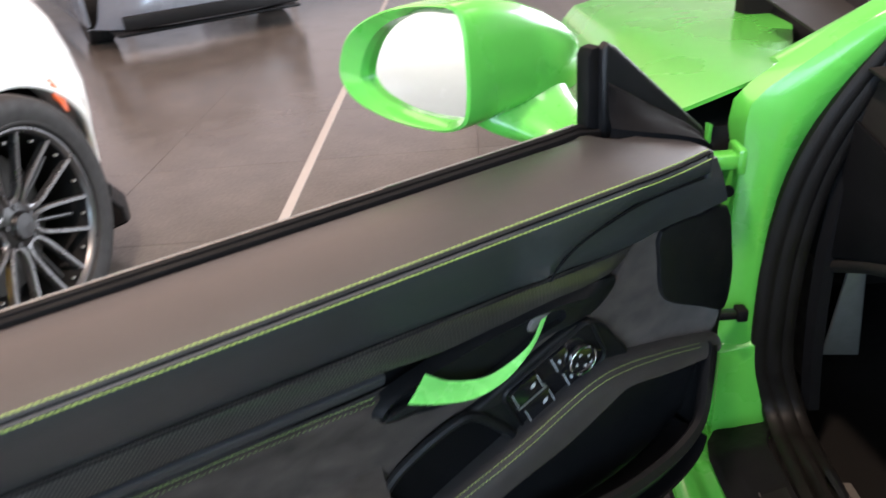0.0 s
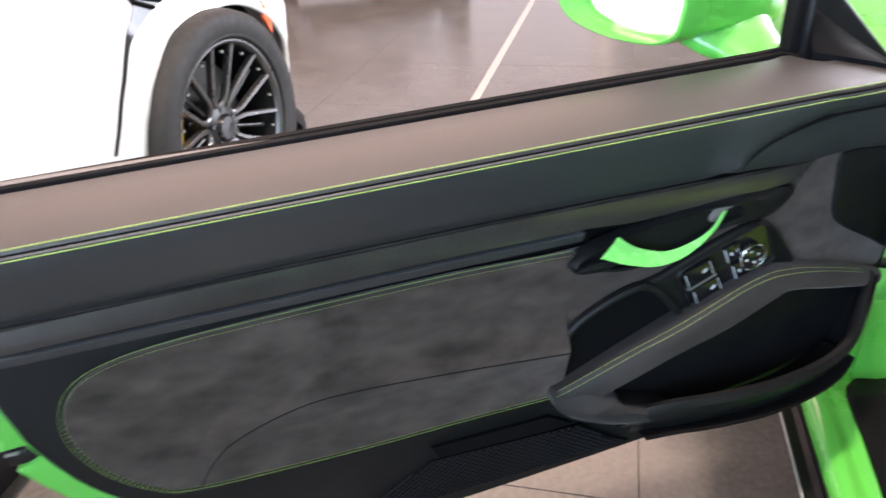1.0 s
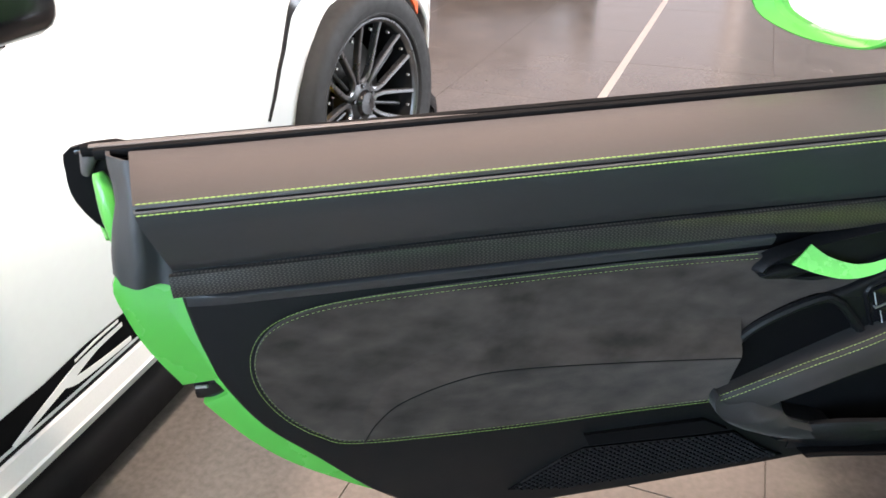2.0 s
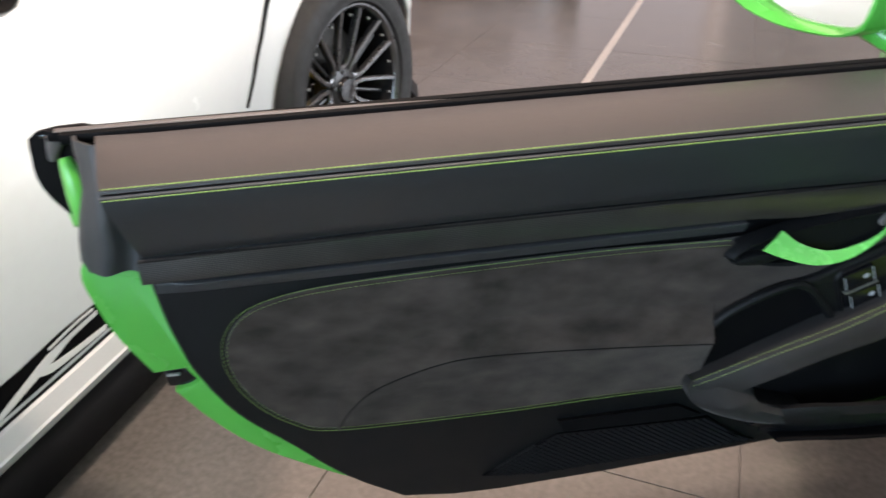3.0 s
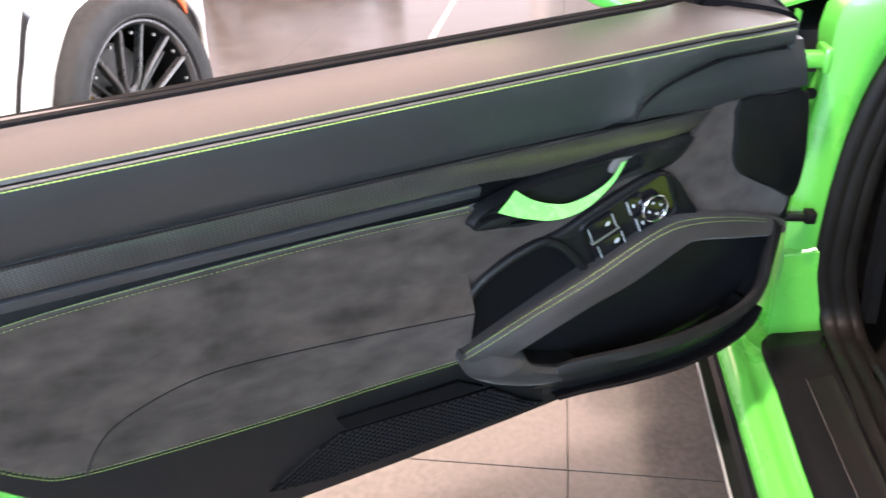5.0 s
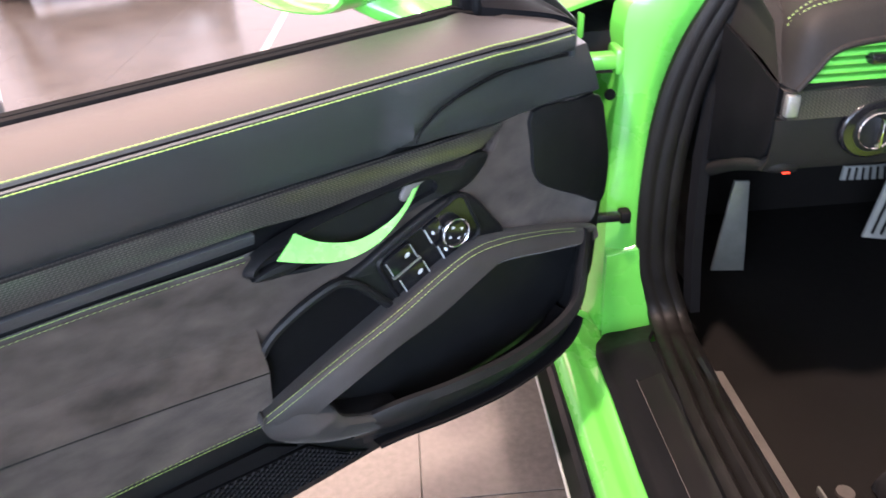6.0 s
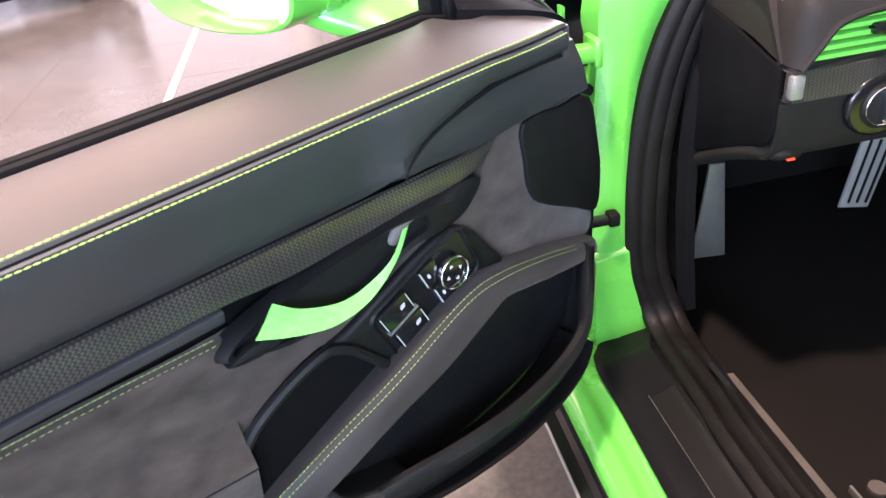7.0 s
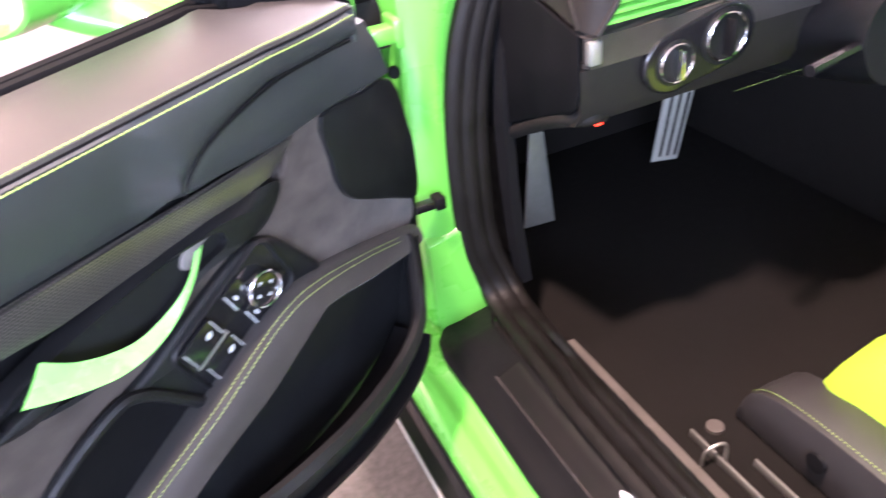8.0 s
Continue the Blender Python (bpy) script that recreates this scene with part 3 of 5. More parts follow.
# pull handle: rim, dark recess, release lever and green ribbon
bo = outline([(0.607, 0.708), (0.624, 0.725), (0.665, 0.738), (0.717, 0.750), (0.785, 0.7595), (0.850, 0.763), (0.907, 0.757), (0.886, 0.731), (0.851, 0.722), (0.810, 0.723), (0.773, 0.711), (0.736, 0.696), (0.682, 0.690), (0.634, 0.698)], 4)
bi = outline([(0.620, 0.711), (0.637, 0.724), (0.678, 0.738), (0.727, 0.746), (0.781, 0.753), (0.823, 0.752), (0.832, 0.744), (0.829, 0.736), (0.815, 0.733), (0.800, 0.729), (0.770, 0.717), (0.734, 0.703), (0.681, 0.697), (0.639, 0.704)], 4)
dpart("handle_rim", ring(bo, bi, 0.008, 0.017, 0.006), PLASTIC, "black rim of the door pull")
dpart("handle_recess", prism(bi, D, 0.0, 0.0065), PLASTIC)
dpart("release_lever", prism(outline([(0.788, 0.738), (0.798, 0.7525), (0.812, 0.755), (0.822, 0.7505), (0.808, 0.744), (0.796, 0.732)], 3), D, 0.002, 0.010, 0.002), SILL_GREY, "grey door release lever")
top = curve([(0.662, 0.7435, 0.020), (0.685, 0.7275, 0.024), (0.721, 0.7165, 0.026), (0.754, 0.7215, 0.026), (0.782, 0.7345, 0.024), (0.8125, 0.7490, 0.004)], 7)
bot = curve([(0.636, 0.7270, 0.032), (0.668, 0.7140, 0.035), (0.706, 0.7045, 0.036), (0.746, 0.7090, 0.033), (0.7835, 0.7295, 0.026), (0.8150, 0.7455, 0.006)], 7)
dpart("pull_strap", solid([[D(a.x, a.y, a.z), D((a.x + b.x) / 2, (a.y + b.y) / 2, (a.z + b.z) / 2 + 0.001), D(b.x, b.y, b.z)] for a, b in zip(top, bot)], 0.0022), GREEN_MATT, "bright green fabric pull loop")
dpart("handle_foot", prism(outline([(0.612, 0.704), (0.645, 0.714), (0.668, 0.706), (0.64, 0.699)], 3), D, 0.004, 0.019, 0.003), PLASTIC)

# console round the switches
con = outline([(0.697, 0.663), (0.731, 0.675), (0.767, 0.692), (0.822, 0.715), (0.856, 0.722), (0.883, 0.711), (0.911, 0.676), (0.928, 0.650), (0.897, 0.642), (0.829, 0.622), (0.768, 0.602), (0.745, 0.628), (0.727, 0.650)], 4)
dpart("switch_console", prism(con, D, -0.004, 0.014, 0.006, 3), PLASTIC, "black console round the window switches")
SU = Vector((0.0865, 0.0375, 0)).normalized()
SV = Vector((-SU.y, SU.x, 0))
SC = Vector((0.8185, 0.6700, 0))


def S(u, v, d):
    p = SC + SU * u + SV * v
    return D(p.x, p.y, 0.014 + d)


def rounded(w, h, r, n=5):
    out = []
    for cx, cy, a0 in ((w - r, h - r, 0), (-w + r, h - r, 90), (-w + r, -h + r, 180), (w - r, -h + r, 270)):
        for k in range(n + 1):
            a = radians(a0 + 90 * k / n)
            out.append((cx + r * math.cos(a), cy + r * math.sin(a)))
    return out


def at(cx, cy, poly):
    return [(cx + u, cy + v) for u, v in poly]


plate_o, plate_i = rounded(0.0655, 0.0345, 0.013), rounded(0.0615, 0.0305, 0.010)
bm = loft([[S(u, v, d) for u, v in q] for q, d in ((plate_o, -0.004), (plate_o, 0.001), ([((a + c) / 2, (b + e) / 2) for (a, b), (c, e) in zip(plate_o, plate_i)], 0.0035), (plate_i, 0.002), (plate_i, -0.002))], True)
dpart("switch_frame", bm, PLASTIC)
dpart("switch_plate", prism(plate_i, S, -0.004, 0.0005), GLOSS, "gloss black window switch plate")
for u0, v0, u1 in ((-0.0385, 0.0160, 0.0125), (-0.0350, -0.0145, 0.0165)):
    dpart("window_switch", prism(at(u0, v0, rounded(0.0185, 0.0128, 0.002, 2)), S, 0.0, 0.006, 0.0015), GLOSS)
    for du in (-0.0172, 0.0176):
        dpart("switch_mark", prism(at(u0 + du, v0, rounded(0.0004, 0.0100, 0.0002, 2)), S, 0.003, 0.0066), WHITE_MARK, "pale marking")
    # window pictogram: small raised shape
    dpart("pictogram", prism(at(u0 + 0.0085, v0 + 0.001, [(-0.0034, -0.0024), (0.0016, -0.0024), (0.0034, 0.0004), (0.0034, 0.0024), (-0.0008, 0.0024), (-0.0034, 0.0002)]), S, 0.005, 0.0066), WHITE_MARK)
    dpart("mirror_switch", prism(at(u1, v0, rounded(0.0105, 0.0128, 0.002, 2)), S, 0.0, 0.004, 0.0012), GLOSS)
    dpart("switch_mark", prism(at(u1 - 0.0102, v0, rounded(0.00045, 0.0105, 0.0002, 2)), S, 0.002, 0.0046), WHITE_MARK)
    dpart("pictogram", prism(at(u1 - 0.0035, v0, [(0.0017 * math.cos(a), 0.0030 * math.sin(a)) for a in np.linspace(0, 2 * math.pi, 13)[:-1]]), S, 0.003, 0.0047), WHITE_MARK)
dpart("divider", prism(at(-0.037, 0.0008, rounded(0.020, 0.0011, 0.0005, 2)), S, 0.0, 0.0052), STEEL)
KN = (0.0315, -0.0015)


def disc(cx, cy, r, n=32):
    return [(cx + r * math.cos(2 * math.pi * k / n), cy + r * math.sin(2 * math.pi * k / n)) for k in range(n)]


dpart("mirror_knob", prism(disc(*KN, 0.0165), S, 0.0, 0.009, 0.002), GLOSS, "round mirror adjuster knob")
bm = loft([[S(u, v, d) for u, v in disc(*KN, r)] for r, d in ((0.0182, 0.006), (0.0182, 0.0105), (0.0172, 0.0112), (0.0162, 0.0105), (0.0162, 0.006))], True)
dpart("knob_ring", bm, CHROME, "chrome ring")
for k in range(4):
    a = k * math.pi / 2
    dpart("pictogram", prism([(KN[0] + 0.0085 * math.cos(a) + q[0], KN[1] + 0.0085 * math.sin(a) + q[1]) for q in ((0.0022 * math.cos(a), 0.0022 * math.sin(a)), (-0.0022 * math.sin(a) - 0.001 * math.cos(a), 0.0022 * math.cos(a) - 0.001 * math.sin(a)), (0.0022 * math.sin(a) - 0.001 * math.cos(a), -0.0022 * math.cos(a) - 0.001 * math.sin(a)))], S, 0.007, 0.0099), WHITE_MARK)

# small tray between the console and the armrest
po = curve([(0.603, 0.598, 0.008), (0.607, 0.612, 0.014), (0.624, 0.634, 0.018), (0.659, 0.654, 0.019), (0.694, 0.6665, 0.020), (0.711, 0.664, 0.020), (0.729, 0.650, 0.020), (0.764, 0.609, 0.020)], 5)
dpart("tray_lip", tube([D(p.x, p.y, p.z - 0.004) for p in po], 0.0055, 8), PLASTIC)
tray = [(0.605, 0.545)] + [(p.x, p.y) for p in po] + [(0.70, 0.585), (0.64, 0.558)]
dpart("tray", prism(tray, D, 0.0, 0.0062), DARK, "dark tray behind the armrest")

# armrest: a sloping leather beam with a double seam on its edge
arm_top = curve([(0.592, 0.536, 0.020), (0.602, 0.545, 0.026), (0.682, 0.584, 0.034), (0.755, 0.617, 0.040), (0.846, 0.656, 0.040), (0.899, 0.658, 0.038), (0.975, 0.638, 0.036), (1.045, 0.613, 0.034), (1.098, 0.591, 0.026), (1.110, 0.582, 0.004)], 6)
arm_low = curve([(0.592, 0.522, 0.020), (0.625, 0.512, 0.030), (0.671, 0.543, 0.045), (0.746, 0.575, 0.048), (0.808, 0.595, 0.048), (0.873, 0.623, 0.046), (0.908, 0.628, 0.044), (0.987, 0.608, 0.044), (1.094, 0.573, 0.032), (1.108, 0.574, 0.006)], 6)
rows = []
for a, b in zip(arm_top, arm_low):
    rows.append([D(a.x, a.y - 0.004, -0.005), D(a.x, a.y - 0.001, a.z * 0.55), D(a.x, a.y, a.z * 0.88), D(a.x * 0.9 + b.x * 0.1, a.y * 0.9 + b.y * 0.1, a.z + 0.001), D(a.x * 0.5 + b.x * 0.5, a.y * 0.5 + b.y * 0.5, (a.z + b.z) / 2 + 0.002), D(b.x, b.y + 0.004, b.z), D(b.x, b.y, b.z - 0.004), D(b.x, b.y + 0.003, 0.004)])
dpart("armrest", solid(rows, 0.003), ARM_LEATHER, "dark leather armrest beam with green stitching")
for off in (0.0, 0.0040):
    line = []
    for a, b in list(zip(arm_top, arm_low))[2:-12]:
        w = (Vector((b.x, b.y, 0)) - Vector((a.x, a.y, 0))).normalized() * off
        line.append(D(a.x + w.x, a.y + w.y + (0.0010 if not off else 0), a.z * (0.93 if not off else 1.0) + (0.0 if not off else 0.0022)))
    dpart("seam", stitches(line, 0.0036, 0.0014, 0.00036), GREEN_THREAD)
# lobe at the armrest's lower end
lob_in = [(0.650, 0.549), (0.659, 0.541), (0.665, 0.531), (0.668, 0.521), (0.675, 0.512), (0.690, 0.504), (0.712, 0.495), (0.738, 0.485), (0.752, 0.477)]
lob_out = [(0.591, 0.541), (0.588, 0.529), (0.593, 0.513), (0.605, 0.500), (0.622, 0.488), (0.646, 0.476), (0.675, 0.467), (0.712, 0.462), (0.748, 0.468)]
rows = []
for i, (a, b) in enumerate(zip(curve([(u, v, 0) for u, v in lob_in], 4), curve([(u, v, 0) for u, v in lob_out], 4))):
    k = 0.55 + 0.45 * min(1.0, i / 12)
    rows.append([D(a.x, a.y, 0.030 * k), D(a.x, a.y, 0.042 * k), D(a.x * 0.85 + b.x * 0.15, a.y * 0.85 + b.y * 0.15, 0.047 * k), D((a.x + b.x) / 2, (a.y + b.y) / 2, 0.046 * k), D(a.x * 0.2 + b.x * 0.8, a.y * 0.2 + b.y * 0.8, 0.037 * k), D(b.x, b.y, 0.024), D(b.x, b.y, -0.004)])
dpart("armrest_lobe", solid(rows, 0.003), ARM_LEATHER, "leather end of the armrest wrapping under the pocket")

inner_edge = curve([(u, v, 0) for u, v in lob_in], 4)[4:]
dpart("pocket_ledge", solid([[D(p.x + 0.001, p.y + 0.0012, 0.002), D(p.x + 0.001, p.y + 0.0012, 0.024), D(p.x - 0.001, p.y, 0.040)] for p in inner_edge], 0.002), PLASTIC)

# map pocket below it: wall, rounded lip and dark inside
lip = curve([(0.700, 0.490, 0.040), (0.745, 0.503, 0.055), (0.801, 0.507, 0.066), (0.886, 0.508, 0.070), (0.975, 0.512, 0.068), (1.022, 0.529, 0.063), (1.042, 0.568, 0.053), (1.066, 0.604, 0.036)], 6)
base = curve([(0.690, 0.462, 0.024), (0.745, 0.453, 0.038), (0.801, 0.453, 0.044), (0.886, 0.458, 0.046), (0.980, 0.470, 0.046), (1.035, 0.492, 0.042), (1.060, 0.535, 0.036), (1.082, 0.588, 0.024)], 6)
rows = []
for p, q in zip(lip, base):
    rows.append([D(p.x, p.y - 0.05, p.z - 0.016), D(p.x, p.y - 0.008, p.z - 0.012), D(p.x, p.y, p.z - 0.007), D(p.x, p.y + 0.001, p.z - 0.002), D(p.x + 0.001, p.y - 0.006, p.z + 0.001), D((p.x + q.x) / 2 + 0.002, (p.y + q.y) / 2, (p.z + q.z) / 2 + 0.005), D(q.x, q.y, q.z), D(q.x, q.y - 0.012, q.z * 0.6), D(q.x, q.y - 0.02, -0.004)])
dpart("map_pocket", solid(rows, 0.003), PLASTIC, "black door pocket")
dpart("pocket_inside", prism(outline([(0.64, 0.512), (0.70, 0.548), (0.80, 0.594), (0.90, 0.626), (1.085, 0.582), (1.045, 0.49), (0.9, 0.462), (0.72, 0.46)], 3), D, 0.0, 0.0075), PLASTIC)
# pocket bottom, with the shade inside put into its near-black colour
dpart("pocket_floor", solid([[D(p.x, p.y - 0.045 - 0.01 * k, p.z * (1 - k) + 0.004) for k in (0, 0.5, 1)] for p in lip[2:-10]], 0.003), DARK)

# slot and honeycomb grille low on the door
# slot and grille depth are flat dark plates in place of shaded openings
dpart("slot", prism([(0.434, 0.478), (0.593, 0.482), (0.627, 0.462), (0.60, 0.459), (0.442, 0.460)], D, -0.004, 0.0022), DARK)
g = [(0.339, 0.396), (0.377, 0.424), (0.413, 0.446), (0.435, 0.456), (0.605, 0.455), (0.640, 0.455), (0.683, 0.419), (0.715, 0.405), (0.654, 0.400), (0.492, 0.394), (0.415, 0.389)]
dpart("grille_field", prism(g, D, -0.004, 0.0018), DARK)


def in_poly(x, y, poly):
    hit = False
    for (x1, y1), (x2, y2) in zip(poly, poly[1:] + poly[:1]):
        if (y1 > y) != (y2 > y) and x < (x2 - x1) * (y - y1) / (y2 - y1) + x1:
            hit = not hit
    return hit


bm = bmesh.new()
for k in range(-14, 60):
    for sgn in (1, -1):
        x0 = 0.30 + k * 0.0105
        run = []
        for i in range(40):
            z = 0.386 + 0.0018 * i
            x = x0 + sgn * (z - 0.42) * 1.5
            if in_poly(x, z, g):
                run.append((x, z))
        if len(run) > 2:
            (xa, za), (xb, zb) = run[0], run[-1]
            t = Vector((xb - xa, zb - za, 0)).normalized()
            nrm = Vector((-t.y, t.x, 0)) * 0.0010
            vs = [bm.verts.new(D(xx + sx * nrm.x, zz + sx * nrm.y, d)) for xx, zz in ((xa, za), (xb, zb)) for sx, d in ((-1, 0.0018), (0, 0.0046), (1, 0.0018))]
            bm.faces.new((vs[0], vs[1], vs[4], vs[3]))
            bm.faces.new((vs[1], vs[2], vs[5], vs[4]))
dpart("grille_mesh", bm, PLASTIC, "black lattice grille", 0)

# black corner panel by the hinge
dpart("corner_panel", prism(outline([(0.980, 0.786), (0.981, 0.74), (0.983, 0.714), (0.994, 0.691), (1.019, 0.672), (1.075, 0.641), (1.130, 0.612), (1.142, 0.66), (1.133, 0.71), (1.112, 0.77), (1.05, 0.780)], 3), D, -0.01, 0.010, 0.003), PLASTIC, "black corner panel by the hinge")

# cover over the latch at the rear end, folded
rows = []
for z, xa, xm, xb in ((0.866, -0.072, -0.045, -0.006), (0.858, -0.072, -0.045, -0.008), (0.84, -0.069, -0.043, -0.012), (0.82, -0.068, -0.044, -0.018), (0.79, -0.076, -0.045, -0.014), (0.765, -0.082, -0.046, -0.011), (0.745, -0.085, -0.052, -0.010), (0.734, -0.081, -0.055, -0.018)):
    o = 0.030 * max(0, (z - 0.80) / 0.073)
    rows.append([Vector((xa - 0.004, 0.930 + o, z)), Vector((xa + 0.002, 0.899 + o, z)), Vector(((xa + xm) / 2, 0.888 + o, z)), Vector((xm, 0.881 + o * 0.9, z)), Vector(((xm + xb) / 2, 0.891 + o * 0.8, z)), Vector((xb, 0.882 + o * 0.7, z)), Vector((xb + 0.014, 0.890 + o * 0.6, z))])
dpart("latch_cover", solid([[p for p in curve(r, 3)] for r in rows], 0.004), COOL_LEATHER, "folded black cover at the door's rear end", 80)
dpart("end_plate", prism(outline([(-0.116, 0.861), (-0.126, 0.835), (-0.124, 0.80), (-0.098, 0.762), (-0.06, 0.75), (-0.05, 0.80), (-0.05, 0.862)], 3), lambda u, v, d: Vector((u, 0.968 - d, v)), 0.0, 0.006), RUBBER)
# rear upper corner: thin green skin edge, black rubber behind it, green bulge and cap
edge = curve([(-0.104, 0.972, 0.856), (-0.114, 0.986, 0.840), (-0.120, 0.990, 0.812), (-0.112, 0.980, 0.782), (-0.098, 0.955, 0.757)], 6)
dpart("skin_edge", tube(edge, 0.0035, 8), GREEN)
dpart("edge_rubber", tube([p + Vector((0.011, -0.006, 0.001)) for p in edge[6:]], lambda t: 0.0075 - 0.003 * t, 10), RUBBER)
# black cap coloured grey to carry its sheen
dpart("corner_cap", tube(curve([(-0.096, 0.958, 0.856), (-0.100, 0.958, 0.846), (-0.106, 0.964, 0.832)], 5), lambda t: 0.010 - 0.005 * t, 10), SILL_GREY, "corner cap with its sheen painted in grey")
dpart("inner_bulge", tube(curve([(-0.090, 0.950, 0.838), (-0.085, 0.944, 0.815), (-0.083, 0.935, 0.785), (-0.082, 0.925, 0.76)], 6), lambda t: 0.0025 + 0.0085 * math.sin(math.pi * min(1, 0.12 + 0.9 * t)), 10), GREEN)
dpart("latch", block((-0.030, 0.900, 0.568), (0.004, 0.960, 0.594), 0.004), GLOSS, "black door latch in a notch of the edge")
dpart("latch_pin", tube([(-0.026, 0.898, 0.588), (-0.012, 0.894, 0.591)], 0.0022, 8), STEEL)

# seals along the window slot
for y, dz, rr, x0, x1 in ((0.9405, -0.004, 0.0052, -0.085, 0.99), (0.951, -0.003, 0.0056, -0.100, 1.0)):
    dpart("window_seal", tube([(x, y + draw(x) * 0.8, z_top(x) + dz) for x in np.linspace(x0, x1, 30)], rr, 8, flat=1.3), RUBBER)
# lit lip of the black seal, its sheen given as grey colour
dpart("seal_lip_sheen", tube([(x, 0.9455 + draw(x) * 0.8, z_top(x) + 0.0028 - 0.008 * ((x + 0.09) / 0.5) ** 3) for x in np.linspace(-0.09, 0.41, 24)], 0.0042, 8, flat=0.5), SILL_GREY)
dpart("belt_trim", tube([(x, 0.966 + draw(x) * 0.8, z_top(x) - 0.008) for x in np.linspace(-0.112, 0.97, 30)], 0.0045, 10, flat=1.2), BELT, "gloss black belt strip along the window slot")
# pale line standing in for the light caught by the gloss belt strip
dpart("belt_highlight", tube([(x, 0.970 + draw(x) * 0.8, z_top(x) - 0.0036) for x in np.linspace(-0.112, 0.97, 30)], 0.0010, 8), EDGE_HIGHLIGHT, "painted highlight along the edge of the belt strip")
dpart("window_glass", prism([(-0.05, 0.80), (0.95, 0.83), (0.95, 0.895), (0.5, 0.879), (-0.05, 0.860)], lambda u, v, d: Vector((u, 0.958 + draw(u) * 0.8 - d, v)), 0.0, 0.003), GLASS, "lowered door glass")

# sail panel
SP = lambda u, v, d: Vector((u, 0.940 - d, v))
dpart("sail_panel", prism([(0.949, 0.886), (0.949, 0.984), (0.956, 0.991), (0.968, 0.984), (1.04, 0.920), (1.105, 0.862), (1.114, 0.846), (1.112, 0.822), (1.06, 0.835), (1.02, 0.85), (0.985, 0.86)], SP, -0.016, 0.0, 0.005, 3), PLASTIC, "black corner trim behind the mirror")
dpart("sail_seal", prism([(0.934, 0.900), (0.934, 0.978), (0.939, 0.986), (0.950, 0.987), (0.950, 0.890)], SP, -0.030, -0.008, 0.003, 2), RUBBER)
# lower field of the corner trim, running from a soft ridge down to the leather
ridge = curve([(0.953, 0.937, 0.947), (0.985, 0.935, 0.927), (1.016, 0.931, 0.906), (1.038, 0.918, 0.890), (1.048, 0.906, 0.882), (1.054, 0.893, 0.874)], 5)
foot = curve([(0.944, 0.920, 0.9045), (0.962, 0.897, 0.9025), (0.988, 0.874, 0.899), (1.010, 0.860, 0.893), (1.022, 0.858, 0.887), (1.030, 0.858, 0.880)], 5)
rows = []
for a, b in zip(ridge, foot):
    rows.append([a + Vector((0.004, 0.012, 0.004)), a + Vector((0.001, 0.002, 0.002)), a + Vector((0, -0.002, -0.001)), a * 0.6 + b * 0.4 + Vector((0, 0.003, -0.001)), a * 0.2 + b * 0.8 + Vector((0, 0.003, 0.001)), b, b + Vector((0, 0.004, -0.014))])
dpart("sail_foot", solid(rows, 0.003), DARK)
dpart("trim_end", block((1.009, 0.842, 0.850), (1.018, 0.915, 0.8830), 0.004), COOL_LEATHER)
# painted flange of the shell, showing past the trim by the hinge
for poly in ([(1.100, 0.872), (1.108, 0.868), (1.106, 0.840), (1.100, 0.838)], [(1.086, 0.812), (1.099, 0.815), (1.124, 0.762), (1.113, 0.752)]):
    dpart("flange", prism(poly, D, -0.030, -0.022, 0.002), GREEN)

# ---- outside mirror
MC = Vector((0.798, 1.125, 0.962))
MA, MN = Vector((-0.21, 0.978, 0)), Vector((-0.978, -0.21, 0))


def M(a, z, n):
    return MC + MA * a + Vector((0, 0, z)) + MN * n


RIM_LINE = outline([(0.138, -0.018), (0.113, 0.022), (0.068, 0.049), (0.0, 0.070), (-0.070, 0.079), (-0.114, 0.072), (-0.122, 0.015), (-0.116, -0.036), (-0.100, -0.055), (-0.060, -0.067), (0.025, -0.071), (0.099, -0.061), (0.131, -0.043)], 5)
GLASS_LINE = outline([(0.100, -0.020), (0.074, 0.018), (0.036, 0.044), (-0.020, 0.062), (-0.075, 0.067), (-0.107, 0.060), (-0.112, 0.010), (-0.107, -0.030), (-0.092, -0.047), (-0.056, -0.057), (0.018, -0.060), (0.072, -0.051), (0.095, -0.038)], 5)
rows = [[M(u, v, -0.026) for u, v in GLASS_LINE], [M(u * 1.01, v * 1.02, -0.006) for u, v in GLASS_LINE]]
for sc, dep, da, dz in ((0.965, 0.004, 0, 0), (1.0, 0.002, 0, 0), (1.015, -0.012, 0, 0), (1.01, -0.04, 0, 0), (0.94, -0.085, -0.004, -0.004), (0.83, -0.13, -0.012, -0.013), (0.69, -0.17, -0.022, -0.023), (0.53, -0.205, -0.032, -0.032), (0.34, -0.228, -0.038, -0.037), (0.16, -0.238, -0.040, -0.039), (0.01, -0.240, -0.040, -0.039)):
    rows.append([M(u * sc + da, v * sc + dz, dep) for u, v in RIM_LINE])
mirror = part("mirror_housing", loft(rows, True), GREEN, car, "green door mirror housing")
part("mirror_glass", prism([(u * 1.01, v * 1.02) for u, v in GLASS_LINE], M, -0.026, -0.019), MIRROR, mirror, "silvered mirror glass")
rows = []
for (x, y, z), w, h in (((0.915, 1.085, 0.922), 0.082, 0.040), ((0.930, 1.045, 0.893), 0.062, 0.026), ((0.95, 1.015, 0.874), 0.045, 0.018), ((0.97, 0.985, 0.862), 0.05, 0.02)):
    rows.append([Vector((x + w * math.cos(t), y, z + h * math.sin(t))) for t in np.linspace(0, 2 * math.pi, 17)[:-1]])
part("mirror_foot", loft(rows, True), GREEN, mirror)

